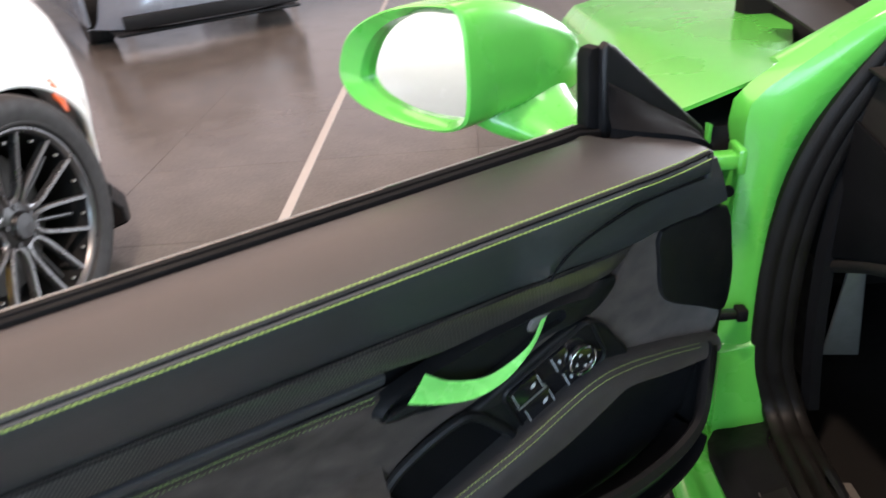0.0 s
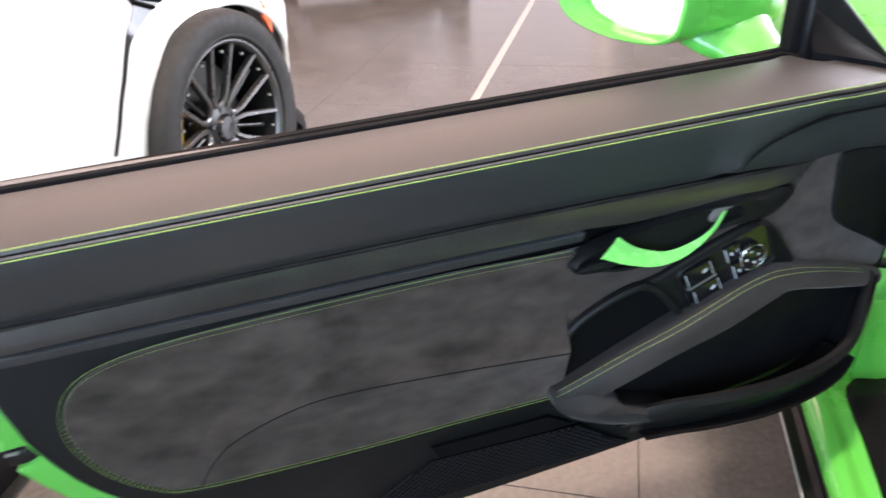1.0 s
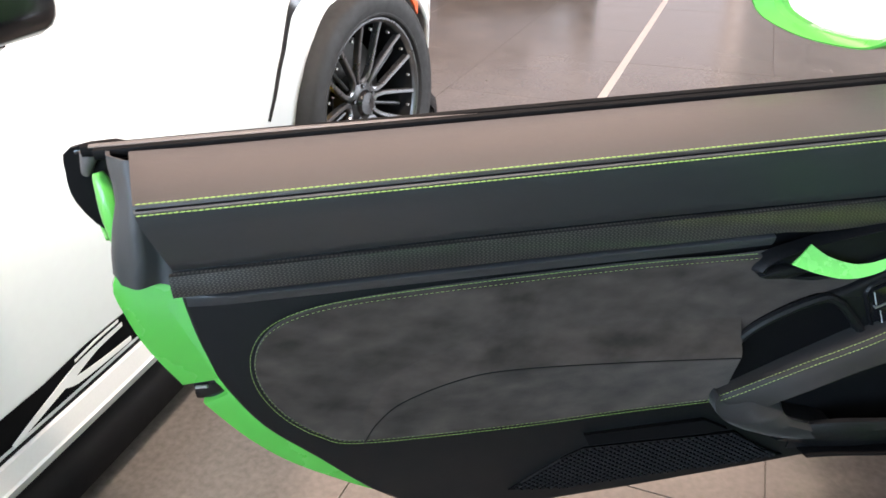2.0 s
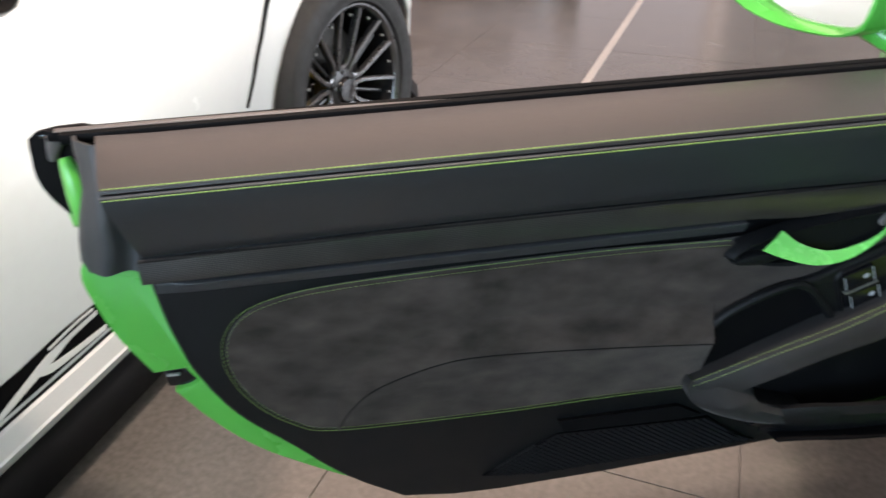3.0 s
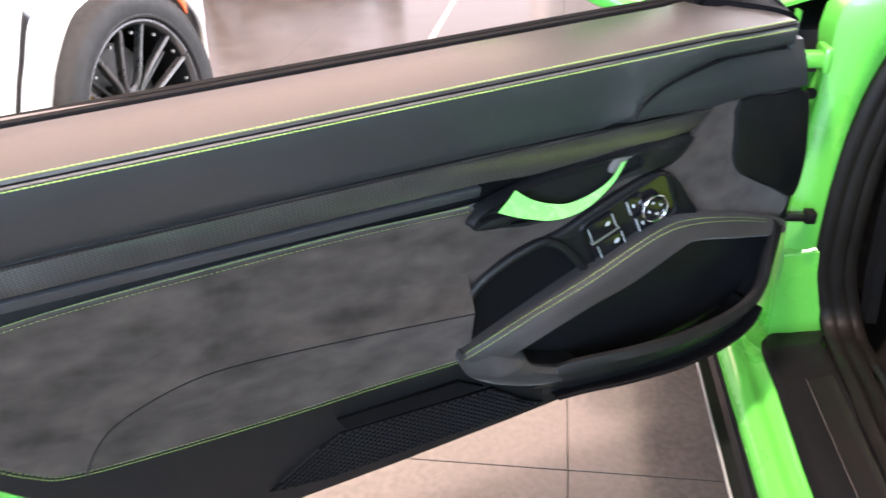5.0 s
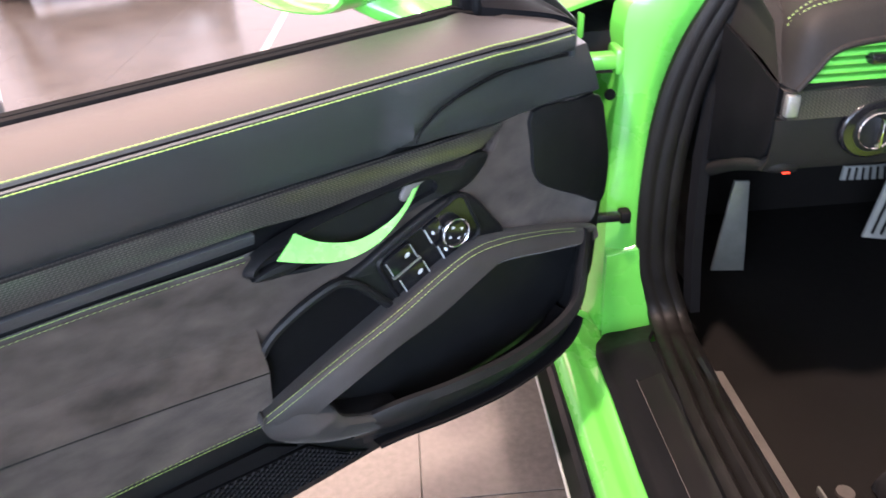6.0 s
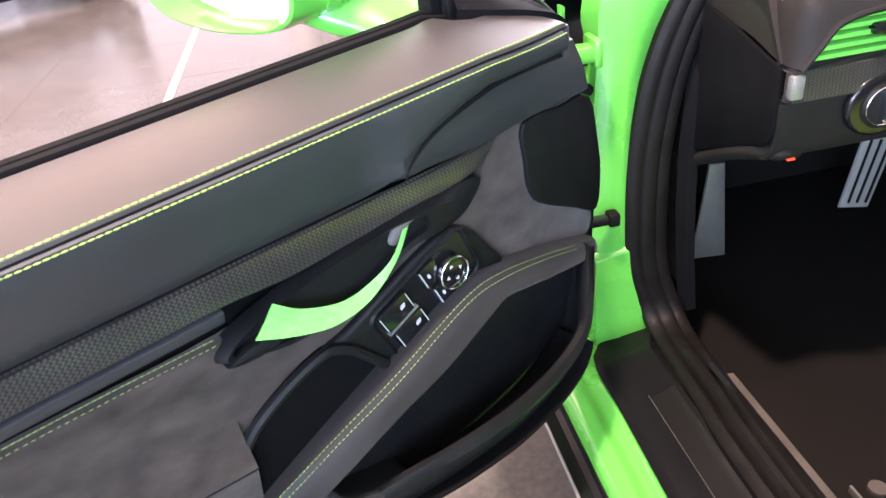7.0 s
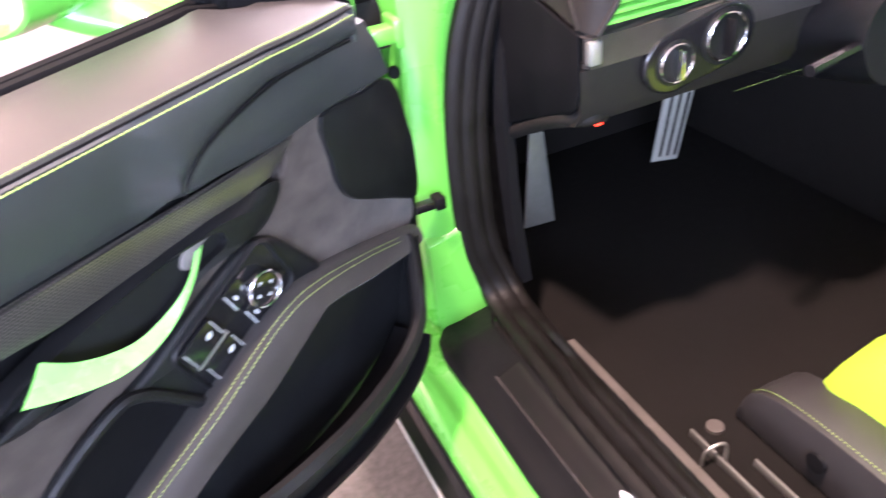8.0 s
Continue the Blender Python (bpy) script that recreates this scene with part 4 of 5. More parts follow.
# ---- body round the opening
JF = 0.10
rows = []
for z, a, b in ((0.24, 0.10, 0.222), (0.30, 0.10, 0.205), (0.36, 0.10, 0.186), (0.45, 0.10, 0.172), (0.55, 0.098, 0.172), (0.65, 0.10, 0.172), (0.72, 0.104, 0.180), (0.78, 0.108, 0.200), (0.812, 0.108, 0.222), (0.84, 0.112, 0.245), (0.862, 0.132, 0.262), (0.885, 0.165, 0.278), (0.905, 0.195, 0.295), (0.93, 0.232, 0.315), (0.96, 0.282, 0.35), (1.0, 0.345, 0.39)):
    rows.append([C(a - 0.012, JF + (0.09 if z < 0.75 else 0.035), z), C(a - 0.006, JF + 0.02, z)] + [C(a + (b - a) * q, JF - 0.010 * math.sin(q * math.pi) + 0.006 * (q > 0.8), z) for q in np.linspace(0, 1, 8)] + [C(b + 0.004, JF + 0.05, z)])
part("door_jamb", solid(rows, -0.003), GREEN, car, "green painted door jamb")
# pressed step across the jamb
step, fz = [], [0.0, 0.447]
for a0, a1, rad in ((0, 31, 0.004), (31, 37.5, 0.12), (37.5, 90, 0.005)):
    for a in np.linspace(a0, a1, 7)[:-1]:
        step.append(tuple(fz))
        fz[0] += rad * math.cos(radians(a)) * radians(a1 - a0) / 6
        fz[1] -= rad * math.sin(radians(a)) * radians(a1 - a0) / 6
step += [tuple(fz), (fz[0], 0.38), (fz[0], 0.24)]
part("jamb_step", solid([[C(r, JF - f, z + (0.20 * (r - 0.135) + 0.3 * (r - 0.135) ** 2) * (z > 0.42)) for r in np.linspace(0.100, lerp([(0.25, 0.205), (0.30, 0.190), (0.40, 0.166)], z), 14)] for f, z in step], 0.002), GREEN, car)
# hinge with its strap and bolt
CM = Matrix(((CR.x, CF.x, 0, CO.x), (CR.y, CF.y, 0, CO.y), (0, 0, 1, 0), (0, 0, 0, 1)))
hinge = part("hinge", block((0.045, 0.052, 0.764), (0.088, 0.082, 0.786), 0.005, CM), GREEN, car, "green painted door hinge")
part("hinge_leaf", block((0.084, 0.050, 0.756), (0.097, 0.098, 0.794), 0.005, CM), GREEN, hinge)
part("jamb_plug", tube([C(0.092, JF + 0.002, 0.712), C(0.092, JF - 0.004, 0.712)], 0.0085, 16), RUBBER, car, "black rubber plug")
strap = part("check_strap", block((0.07, 0.064, 0.507), (0.128, 0.080, 0.521), 0.003, CM), GLOSS, car, "black door check strap")
part("check_strap_tip", block((0.112, 0.060, 0.504), (0.130, 0.084, 0.525), 0.004, CM), RUBBER, strap)
# sill
EDGE_R = [(-1.3, 0.056), (-0.268, 0.056), (-0.137, 0.060), (-0.02, 0.062), (0.045, 0.080), (0.085, 0.104), (0.10, 0.112)]
EDGE_Z = [(-1.3, 0.306), (-0.137, 0.306), (-0.02, 0.299), (0.045, 0.275), (0.10, 0.258)]
rows = []
for f in np.concatenate((np.linspace(0.15, -0.04, 12), np.linspace(-0.1, -1.3, 14))):
    er, ez = lerp(EDGE_R, f), lerp(EDGE_Z, f)
    rows.append([C(r, f, z) for r, z in ((-0.002, 0.20), (-0.002, 0.270), (0.001, 0.285), (0.008, 0.294), (0.022, 0.300), (0.030, 0.2985), (0.038, 0.2935), (0.044, 0.2925), (0.048, 0.294), (er - 0.002, min(ez, 0.303)), (er + 0.012, ez - 0.004), (er + 0.05, ez - 0.012))])
part("sill", solid(rows, 0.004), GREEN, car, "green painted door sill")
prof = [(0.020, 0.10), (-0.008, 0.18), (-0.030, 0.238), (-0.037, 0.255), (-0.033, 0.262), (-0.024, 0.258), (-0.014, 0.256), (-0.006, 0.262), (-0.004, 0.272)]
part("side_skirt", solid([[C(r, f, z) for r, z in prof] for f in np.linspace(0.25, -1.3, 20)], 0.003), PLASTIC, car, "black side skirt")
# highlight on the black skirt's outer edge, laid on as a pale tube
part("skirt_highlight", tube([C(-0.036, f, 0.262) for f in np.linspace(0.25, -1.3, 10)], 0.0024, 8), EDGE_HIGHLIGHT, car)
prof = [(0.062, 0.308), (0.067, 0.316), (0.075, 0.319), (0.092, 0.322), (0.096, 0.3265), (0.128, 0.3405), (0.132, 0.3435), (0.146, 0.3455), (0.150, 0.335)]
rows = []
for f in np.concatenate((np.linspace(0.086, -0.08, 14), np.linspace(-0.12, -1.3, 16))):
    er, ez = lerp(EDGE_R, f), lerp(EDGE_Z, f)
    wide, rise = lerp([(-0.1, 0.128), (0.0, 0.135), (0.10, 0.165)], f), lerp([(-0.15, 1.0), (0.10, 0.38)], f)
    rows.append([C(er + (r - 0.062) / 0.128 * wide, f, ez + 0.002 + (z - 0.308) * rise) for r, z in prof])
scuff = part("scuff_plate", solid(rows, 0.003), RUBBER, car, "black sill scuff plate")
part("scuff_inlay", solid([[C(r, f, z) for r, z in ((0.100, 0.3320), (0.112, 0.3374), (0.122, 0.3418), (0.128, 0.3449), (0.134, 0.3458))] for f in np.linspace(-0.125, -1.2, 14)], 0.002), WEAVE, scuff, "woven inlay of the scuff plate")
part("inlay_edge", tube([C(0.099, f, 0.3318) for f in np.linspace(-0.12, -1.2, 10)], 0.0006, 8), SILL_STRIP, scuff)
badge = [[C(0.116 + q * 0.017 * math.sin(t), -0.385 + q * 0.024 * math.cos(t), 0.3415 + 0.40 * q * 0.017 * math.sin(t)) for q in (0.62, 1.0)] for t in np.linspace(0.7, 5.6, 20)]
part("scuff_badge", solid(badge, 0.002), WHITE_MARK, scuff, "white printed mark")
SEAL_PATH = curve([(0.355, 0.09, 0.98), (0.267, 0.09, 0.86), (0.214, 0.09, 0.75), (0.188, 0.09, 0.62), (0.183, 0.088, 0.50), (0.190, 0.088, 0.40), (0.214, 0.080, 0.318), (0.214, 0.035, 0.298), (0.200, -0.04, 0.316), (0.180, -0.16, 0.342), (0.168, -0.3, 0.353), (0.166, -0.8, 0.355), (0.166, -1.3, 0.355)], 6)
SEAL_FORM = [(-0.034, -0.012), (-0.034, 0.001), (-0.028, 0.006), (-0.020, 0.0076), (-0.014, 0.0068), (-0.011, 0.0058), (-0.008, 0.0068), (-0.002, 0.0086), (0.006, 0.0086), (0.011, 0.0068), (0.0135, 0.0052), (0.016, 0.0056), (0.021, 0.0064), (0.029, 0.005), (0.034, 0.0), (0.035, -0.012)]
SEAL_DEEP = [(-0.034, -0.012), (-0.034, 0.002), (-0.028, 0.008), (-0.019, 0.009), (-0.013, 0.004), (-0.011, -0.001), (-0.009, 0.004), (-0.003, 0.010), (0.006, 0.010), (0.011, 0.005), (0.013, 0.000), (0.015, 0.004), (0.021, 0.008), (0.029, 0.006), (0.034, 0.0), (0.035, -0.012)]   # along the sill
rows = []
for i, p in enumerate(SEAL_PATH):
    d = (SEAL_PATH[min(i + 1, len(SEAL_PATH) - 1)] - SEAL_PATH[max(i - 1, 0)])
    nf, nz = d.z, -d.y
    q = math.hypot(nf, nz)
    w = min(1.0, max(0.0, (0.03 - p.y) / 0.12))
    form = [(a, b * (1 - w) + e * w) for (a, b), (_, e) in zip(SEAL_FORM, SEAL_DEEP)]
    rows.append([C(p.x + a, p.y + b * nf / q, p.z + b * nz / q) for a, b in form])
part("door_seal", solid(rows, 0.002), SEAL_RUBBER, car, "broad ribbed black rubber door seal")
part("sill_trim", solid([[C(r, f, z - max(0.0, f + 0.10) * 0.35) for r, z in ((0.198, 0.346), (0.204, 0.350), (0.212, 0.346), (0.220, 0.318), (0.226, 0.299), (0.250, 0.296), (0.258, 0.285), (0.268, 0.25), (0.30, 0.21))] for f in np.linspace(-0.10, -1.3, 14)], 0.004), PLASTIC, car, "black sill trim inside the seal")
part("sill_strip", solid([[C(r, f, z) for r, z in ((0.231, 0.301), (0.234, 0.306), (0.250, 0.304), (0.254, 0.294))] for f in np.linspace(-0.085, -1.3, 14)], 0.003), SILL_STRIP, car, "grey plastic strip along the sill")
part("cabin_floor", block((0.29, -1.6, 0.17), (1.5, 0.75, 0.20), 0.01, CM), CARPET, car, "black carpet")
part("firewall", block((0.28, 0.62, 0.15), (1.5, 0.68, 0.95), 0.01, CM), CARPET, car)
part("tunnel", block((0.98, -1.6, 0.2), (1.2, 0.66, 0.62), 0.04, CM), CARPET, car)
# pillar trim between the seal and the footwell
rows = []
for z, a in ((0.30, 0.262), (0.40, 0.252), (0.50, 0.246), (0.60, 0.244), (0.70, 0.250), (0.80, 0.275), (0.90, 0.33), (0.98, 0.40)):
    rows.append([C(a - 0.006, 0.10, z), C(a, 0.085, z), C(a + 0.012, 0.085, z), C(a + 0.022, 0.12, z), C(a + 0.028, 0.62, z)])
part("pillar_trim", solid(rows, 0.004), RUBBER, car, "black pillar trim")

# ---- dashboard
DP = lambda u, v, d: C(u, -0.10 - d, v)
rows = []
for r in np.linspace(0.255, 1.45, 14):
    rows.append([C(r, f, z) for f, z in ((0.30, 0.64), (-0.04, 0.640), (-0.085, 0.652), (-0.098, 0.672), (-0.098, 0.728), (-0.08, 0.732), (-0.08, 0.772), (-0.09, 0.776), (-0.05, 0.845), (0.03, 0.880), (0.45, 0.915))])
dash = part("dashboard", solid(rows, 0.004), DASH_LEATHER, car, "black leather dashboard")
part("end_cap", prism([(-0.080, 0.668), (-0.094, 0.680), (-0.100, 0.70), (-0.098, 0.773), (0.02, 0.801), (0.13, 0.819), (0.28, 0.83), (0.28, 0.53), (0.137, 0.572), (0.0, 0.635), (-0.06, 0.662)], lambda u, v, d: C(0.256 - d, u, v), 0.0, 0.006, 0.004), DARK, dash, "black end cap of the dashboard")
part("end_trim", tube(curve([C(0.30, -0.078, 0.656), C(0.275, -0.083, 0.660), C(0.262, -0.06, 0.654), C(0.262, 0.02, 0.618), C(0.262, 0.137, 0.552)], 6), 0.012, 10), DASH_LEATHER, dash)
rows = [[C(0.257, -0.05, 0.772), C(0.259, -0.098, 0.768), C(0.259, -0.098, 0.732), C(0.257, -0.05, 0.730)]]
for r in np.linspace(0.264, 0.62, 10):
    rows.append([C(r, -0.09, 0.773), C(r, -0.108, 0.769), C(r, -0.108, 0.732), C(r, -0.09, 0.729)])
part("dash_carbon", solid(rows, 0.003), CARBON, dash, "glossy carbon dash strip")
part("strip_end", block((0.259, -0.112, 0.736), (0.277, -0.10, 0.766), 0.004, CM), STEEL, dash, "brushed metal end of the carbon strip")
# air vent with green slats in a leather hood
vent = part("air_vent", prism([(0.275, 0.774), (0.31, 0.820), (0.50, 0.838), (0.50, 0.776)], DP, -0.03, -0.012), DARK, dash, "air vent with bright green slats")
for k in range(5):
    z = 0.778 + k * 0.0105
    part("slat", block((0.281 + 0.0085 * k, -0.106, z), (0.49, -0.078, z + 0.006), 0.0015, CM), GREEN, vent)
part("vent_tab", block((0.352, -0.118, 0.800), (0.385, -0.10, 0.813), 0.003, CM), GLOSS, vent)
HOOD = (
    [(0.270, -0.110, 0.771), (0.288, -0.113, 0.797), (0.309, -0.113, 0.820), (0.36, -0.113, 0.830), (0.50, -0.112, 0.837)],
    [(0.258, -0.085, 0.776), (0.270, -0.098, 0.825), (0.290, -0.102, 0.846), (0.36, -0.10, 0.855), (0.50, -0.10, 0.862)],
    [(0.258, -0.020, 0.792), (0.266, -0.060, 0.840), (0.290, -0.075, 0.866), (0.36, -0.08, 0.876), (0.50, -0.08, 0.882)],
    [(0.258, 0.060, 0.800), (0.270, 0.030, 0.850), (0.300, 0.0, 0.890), (0.37, -0.01, 0.900), (0.50, -0.01, 0.905)],
    [(0.258, 0.250, 0.820), (0.270, 0.220, 0.870), (0.300, 0.200, 0.905), (0.37, 0.200, 0.915), (0.50, 0.200, 0.920)])
part("vent_hood", solid([curve([C(*p) for p in col], 5) for col in zip(*[curve(h, 5) for h in HOOD])], 0.004), DASH_LEATHER, dash, "black leather hood round the air vent")
part("hood_side", prism([(-0.094, 0.766), (-0.02, 0.780), (0.06, 0.793), (0.16, 0.806), (0.14, 0.862), (0.02, 0.872), (-0.05, 0.850), (-0.088, 0.815)], lambda u, v, d: C(0.280 - d, u, v), 0.0, 0.010, 0.004), DASH_LEATHER, dash)
part("vent_brow", tube(curve([C(*p) for p in HOOD[0]], 6), 0.004, 8), DASH_LEATHER, dash)
for dz in (0.0, 0.008):
    part("seam", stitches(curve([C(r, f - 0.002, z + dz + 0.001) for r, f, z in HOOD[2][1:]], 8), 0.004, 0.002, 0.0008), GREEN_THREAD, dash)
# rotary light switch and ignition ring in one gloss black bezel
hull = [(0.384 + 0.046 * math.cos(a), 0.711 + 0.040 * math.sin(a)) for a in np.linspace(radians(110), radians(290), 14)] + [(0.462 + 0.048 * math.cos(a), 0.727 + 0.043 * math.sin(a)) for a in np.linspace(radians(-70), radians(110), 14)]
part("switch_bezel", prism(hull, lambda u, v, d: C(u, -0.098 - d, v), 0.0, 0.0125, 0.005, 3), GLOSS, dash, "gloss black bezel round the switches")
for (r, z, rad), nm, lab in (((0.384, 0.711, 0.029), "light_switch", "black rotary light switch with a chrome ring"), ((0.460, 0.727, 0.036), "ignition_switch", "black ignition switch with a chrome ring")):
    bez = part(nm, tube([C(r, -0.095, z), C(r, -0.112, z)], rad, 32), PLASTIC, dash, lab)
    bm = loft([[C(r + q * math.cos(t), -0.11 - e, z + q * math.sin(t)) for t in np.linspace(0, 2 * math.pi, 37)[:-1]] for q, e in ((rad * 0.86, 0.0), (rad * 0.86, 0.005), (rad * 0.83, 0.006), (rad * 0.80, 0.005), (rad * 0.80, 0.0))], True)
    part("ring", bm, CHROME, bez)
    part("grip", block((r - 0.003, -0.128, z - rad * 0.66), (r + 0.003, -0.11, z + rad * 0.66), 0.003, CM), CHROME if nm == "light_switch" else RUBBER, bez)
part("warning_lamp", block((0.281, -0.094, 0.6492), (0.291, -0.088, 0.6516), 0.0006, CM), RED_LAMP, dash, "small red warning lamp")
part("steering_column", tube([C(0.66, -0.20, 0.70), C(0.66, 0.2, 0.62)], 0.06, 20), PLASTIC, dash)
part("column_stalk", tube(curve([C(0.60, -0.19, 0.70), C(0.55, -0.20, 0.70), C(0.50, -0.21, 0.70)], 4), 0.008, 8), GLOSS, dash)
part("seam", stitches([C(r, -0.1, 0.640) for r in np.linspace(0.5, 0.8, 12)], 0.004, 0.003, 0.0004), GREEN_THREAD, dash)
# pedals


def pedal(name, poly, label, ribs, metal=None, f=0.35):
    p = part(name, prism(poly, lambda u, v, d: C(u, f - d, v), 0.0, 0.010, 0.004), metal or PEDAL, car, label)
    (xa, za), (xb, zb) = poly[0], poly[1]
    for k in range(ribs):
        t = (k + 0.7) / (ribs + 0.4)
        a = Vector(poly[0]).lerp(Vector(poly[1]), t)
        b = Vector(poly[3]).lerp(Vector(poly[2]), t)
        a, b = a.lerp(b, 0.08), a.lerp(b, 0.92)
        part("rib", tube([C(a.x, f - 0.012, a.y), C(b.x, f - 0.012, b.y)], 0.0028, 6), RUBBER, p)


pedal("foot_rest", [(0.409, 0.214), (0.483, 0.208), (0.462, 0.424), (0.430, 0.427)], "brushed metal foot rest", 0, STEEL)
pedal("brake_pedal", [(0.732, 0.268), (0.800, 0.256), (0.835, 0.420), (0.760, 0.430)], "brushed metal brake pedal with rubber ribs", 3)
pedal("clutch_pedal", [(0.818, 0.280), (0.940, 0.275), (0.930, 0.315), (0.820, 0.317)], "brushed metal clutch pedal with slanted rubber ribs", 6, None, 0.60)
part("pedal_arm", tube([C(0.80, 0.37, 0.42), C(0.80, 0.45, 0.60)], 0.012, 8), PLASTIC, car)

# ---- corner of the seat, its rail and floor fittings
rows = []
for f, w in ((-0.31, 0.0), (-0.34, 0.5), (-0.40, 0.8), (-0.55, 1.0), (-1.15, 1.0)):
    rows.append([C(r, f, z) for r, z in ((0.50, 0.24), (0.485, 0.24 + 0.10 * w), (0.50, 0.26 + 0.15 * w), (0.56, 0.27 + 0.165 * w), (0.70, 0.27 + 0.14 * w), (0.95, 0.27 + 0.14 * w))])
seat = part("seat", solid(rows, 0.01), LIME_CLOTH, car, "sports seat with lime green cloth")
rows = []
for f, h in ((-0.262, 0.02), (-0.265, 0.045), (-0.275, 0.066), (-0.295, 0.082), (-0.33, 0.092), (-0.40, 0.098), (-0.6, 0.10), (-1.1, 0.11)):
    rows.append([C(0.445, f, 0.20), C(0.418, f, 0.205), C(0.411, f, 0.20 + h * 0.7), C(0.418, f, 0.20 + h), C(0.45, f, 0.20 + h * 1.06), C(0.50, f, 0.20 + h)])
side = part("seat_side", solid(rows, 0.004), LEATHER, seat, "black leather seat side with green edge stitching")
part("seam", stitches(curve([C(0.424, f, 0.203 + h * 1.01) for f, h in ((-0.275, 0.066), (-0.295, 0.082), (-0.33, 0.093), (-0.40, 0.099), (-0.6, 0.102), (-1.1, 0.112))], 8), 0.004, 0.002, 0.0008), GREEN_THREAD, side)
part("seat_button", tube([C(0.417, -0.40, 0.255), C(0.406, -0.40, 0.255)], 0.014, 16), PLASTIC, seat)
for r, f in ((0.338, -0.25), (0.376, -0.335)):
    part("seat_rail", block((r, -1.0, 0.20), (r + 0.004, f, 0.214), 0.001, CM), STEEL, seat)
part("rail_bolt", tube([C(0.378, -0.258, 0.20), C(0.378, -0.258, 0.206)], 0.013, 16), SILL_STRIP, car)
part("tether_hook", tube(curve([C(0.318, -0.30, 0.20), C(0.318, -0.305, 0.235), C(0.345, -0.31, 0.238), C(0.348, -0.312, 0.20)], 5), 0.0028, 8), STEEL, car)

# ---- fender, cowl and pillar foot ahead of the door
rows = []
for t in np.linspace(0, 1, 16):
    row = []
    for r, z in ((-0.03, 0.40), (-0.035, 0.62), (-0.03, 0.74), (-0.015, 0.81), (0.015, 0.843), (0.06, 0.853), (0.13, 0.858), (0.20, 0.858), (0.99, 0.852)):
        rear = 0.098 + 0.64 * max(0.0, min(r, 0.21) - 0.04)
        f = rear + (1.1 - rear) * t ** 1.5
        row.append(C(min(r, 0.212 + 0.40 * (f - 0.21)) if r > 0.15 else r, f, z - 0.06 * max(0.0, f - 0.6)))
    rows.append(row)
part("front_fender", solid(rows, -0.006), GREEN, car, "green front fender")
part("fender_gap", solid([[C(r, f, z) for r in (0.02, 0.12, 0.22, 0.32)] for f, z in ((0.118, 0.74), (0.135, 0.80), (0.20, 0.815), (0.30, 0.815))], 0.004), RUBBER, car)
rows = []
for t in np.linspace(0, 1, 8):
    c = Vector((0.175 + 0.28 * t, 0.14 + 0.03 * t, 0.872 + 0.13 * t))
    rows.append([C(c.x, c.y - 0.01, c.z - 0.02), C(c.x - 0.004, c.y, c.z), C(c.x - 0.008, c.y + 0.03, c.z + 0.012), C(c.x - 0.005, c.y + 0.06, c.z + 0.006)])
part("pillar", solid(rows, 0.006), GREEN, car, "green windscreen pillar foot")
part("cowl", solid([[C(r, f, 0.822 + 0.015 * (k % 2)) for r in np.linspace(0.29, 1.3, 6) + max(0.0, f - 0.22) * 0.45] for k, f in enumerate(np.linspace(0.22, 0.5, 7))], 0.006), RUBBER, car, "black cowl grille under the windscreen")
part("windscreen", solid([[C(r, 0.20 - 0.5 * t, 0.90 + 0.33 * t) for r in (0.33, 0.7, 1.2)] for t in (0, 0.5, 1)], 0.005), GLASS, car)

# ---- the rest of the green car's body
def section(f, w, shape):
    """One cross-section at f, from the left flank over the top to the right flank, mirrored about the car's middle."""
    half = [(0.88 - w * a, z) for a, z in shape]
    return [C(r, f, z) for r, z in half] + [C(1.76 - r, f, z) for r, z in reversed(half)]


part("bonnet", solid([section(f, w, ((1.0, z - 0.01), (0.6, z + 0.02), (0.2, z + 0.03))) for f, w, z in ((0.50, 0.50, 0.815), (0.8, 0.42, 0.775), (1.1, 0.40, 0.70), (1.32, 0.40, 0.62))], 0.01), GREEN, car, "green bonnet")
part("nose", solid([section(f, w, ((1.0, 0.20), (1.0, 0.45), (0.93, h), (0.4, h + 0.02))) for f, w, h in ((1.12, 0.90, 0.74), (1.3, 0.84, 0.66), (1.45, 0.70, 0.58), (1.52, 0.45, 0.48), (1.53, 0.1, 0.40))], 0.01), GREEN, car, "green front bumper")
part("right_flank", solid([[C(1.79 - 0.02 * (k == 0), f, z) for k, z in enumerate((0.26, 0.5, 0.7, 0.86))] for f in np.linspace(0.32, -1.45, 8)], 0.02), GREEN, car)
part("right_fender", solid([[C(1.79, f, 0.40), C(1.80, f, 0.62), C(1.77, f, 0.80), C(1.66, f, 0.855), C(1.49, f, 0.85)] for f in np.linspace(0.30, 1.12, 8)], 0.01), GREEN, car)
part("roof", solid([section(f, w, ((1.0, z - 0.04), (0.85, z), (0.4, z + 0.03))) for f, w, z in ((-0.40, 0.50, 1.22), (-0.8, 0.53, 1.26), (-1.3, 0.52, 1.24), (-1.7, 0.47, 1.14))], 0.012), GREEN, car, "green roof")
part("rear_body", solid([section(f, w, ((1.0, 0.24), (1.03, 0.55), (0.97, h - 0.06), (0.6, h))) for f, w, h in ((-1.38, 0.90, 0.92), (-1.6, 0.93, 0.93), (-2.0, 0.94, 0.92), (-2.4, 0.90, 0.88), (-2.7, 0.80, 0.80), (-2.82, 0.6, 0.6))], 0.012), GREEN, car, "green rear body")
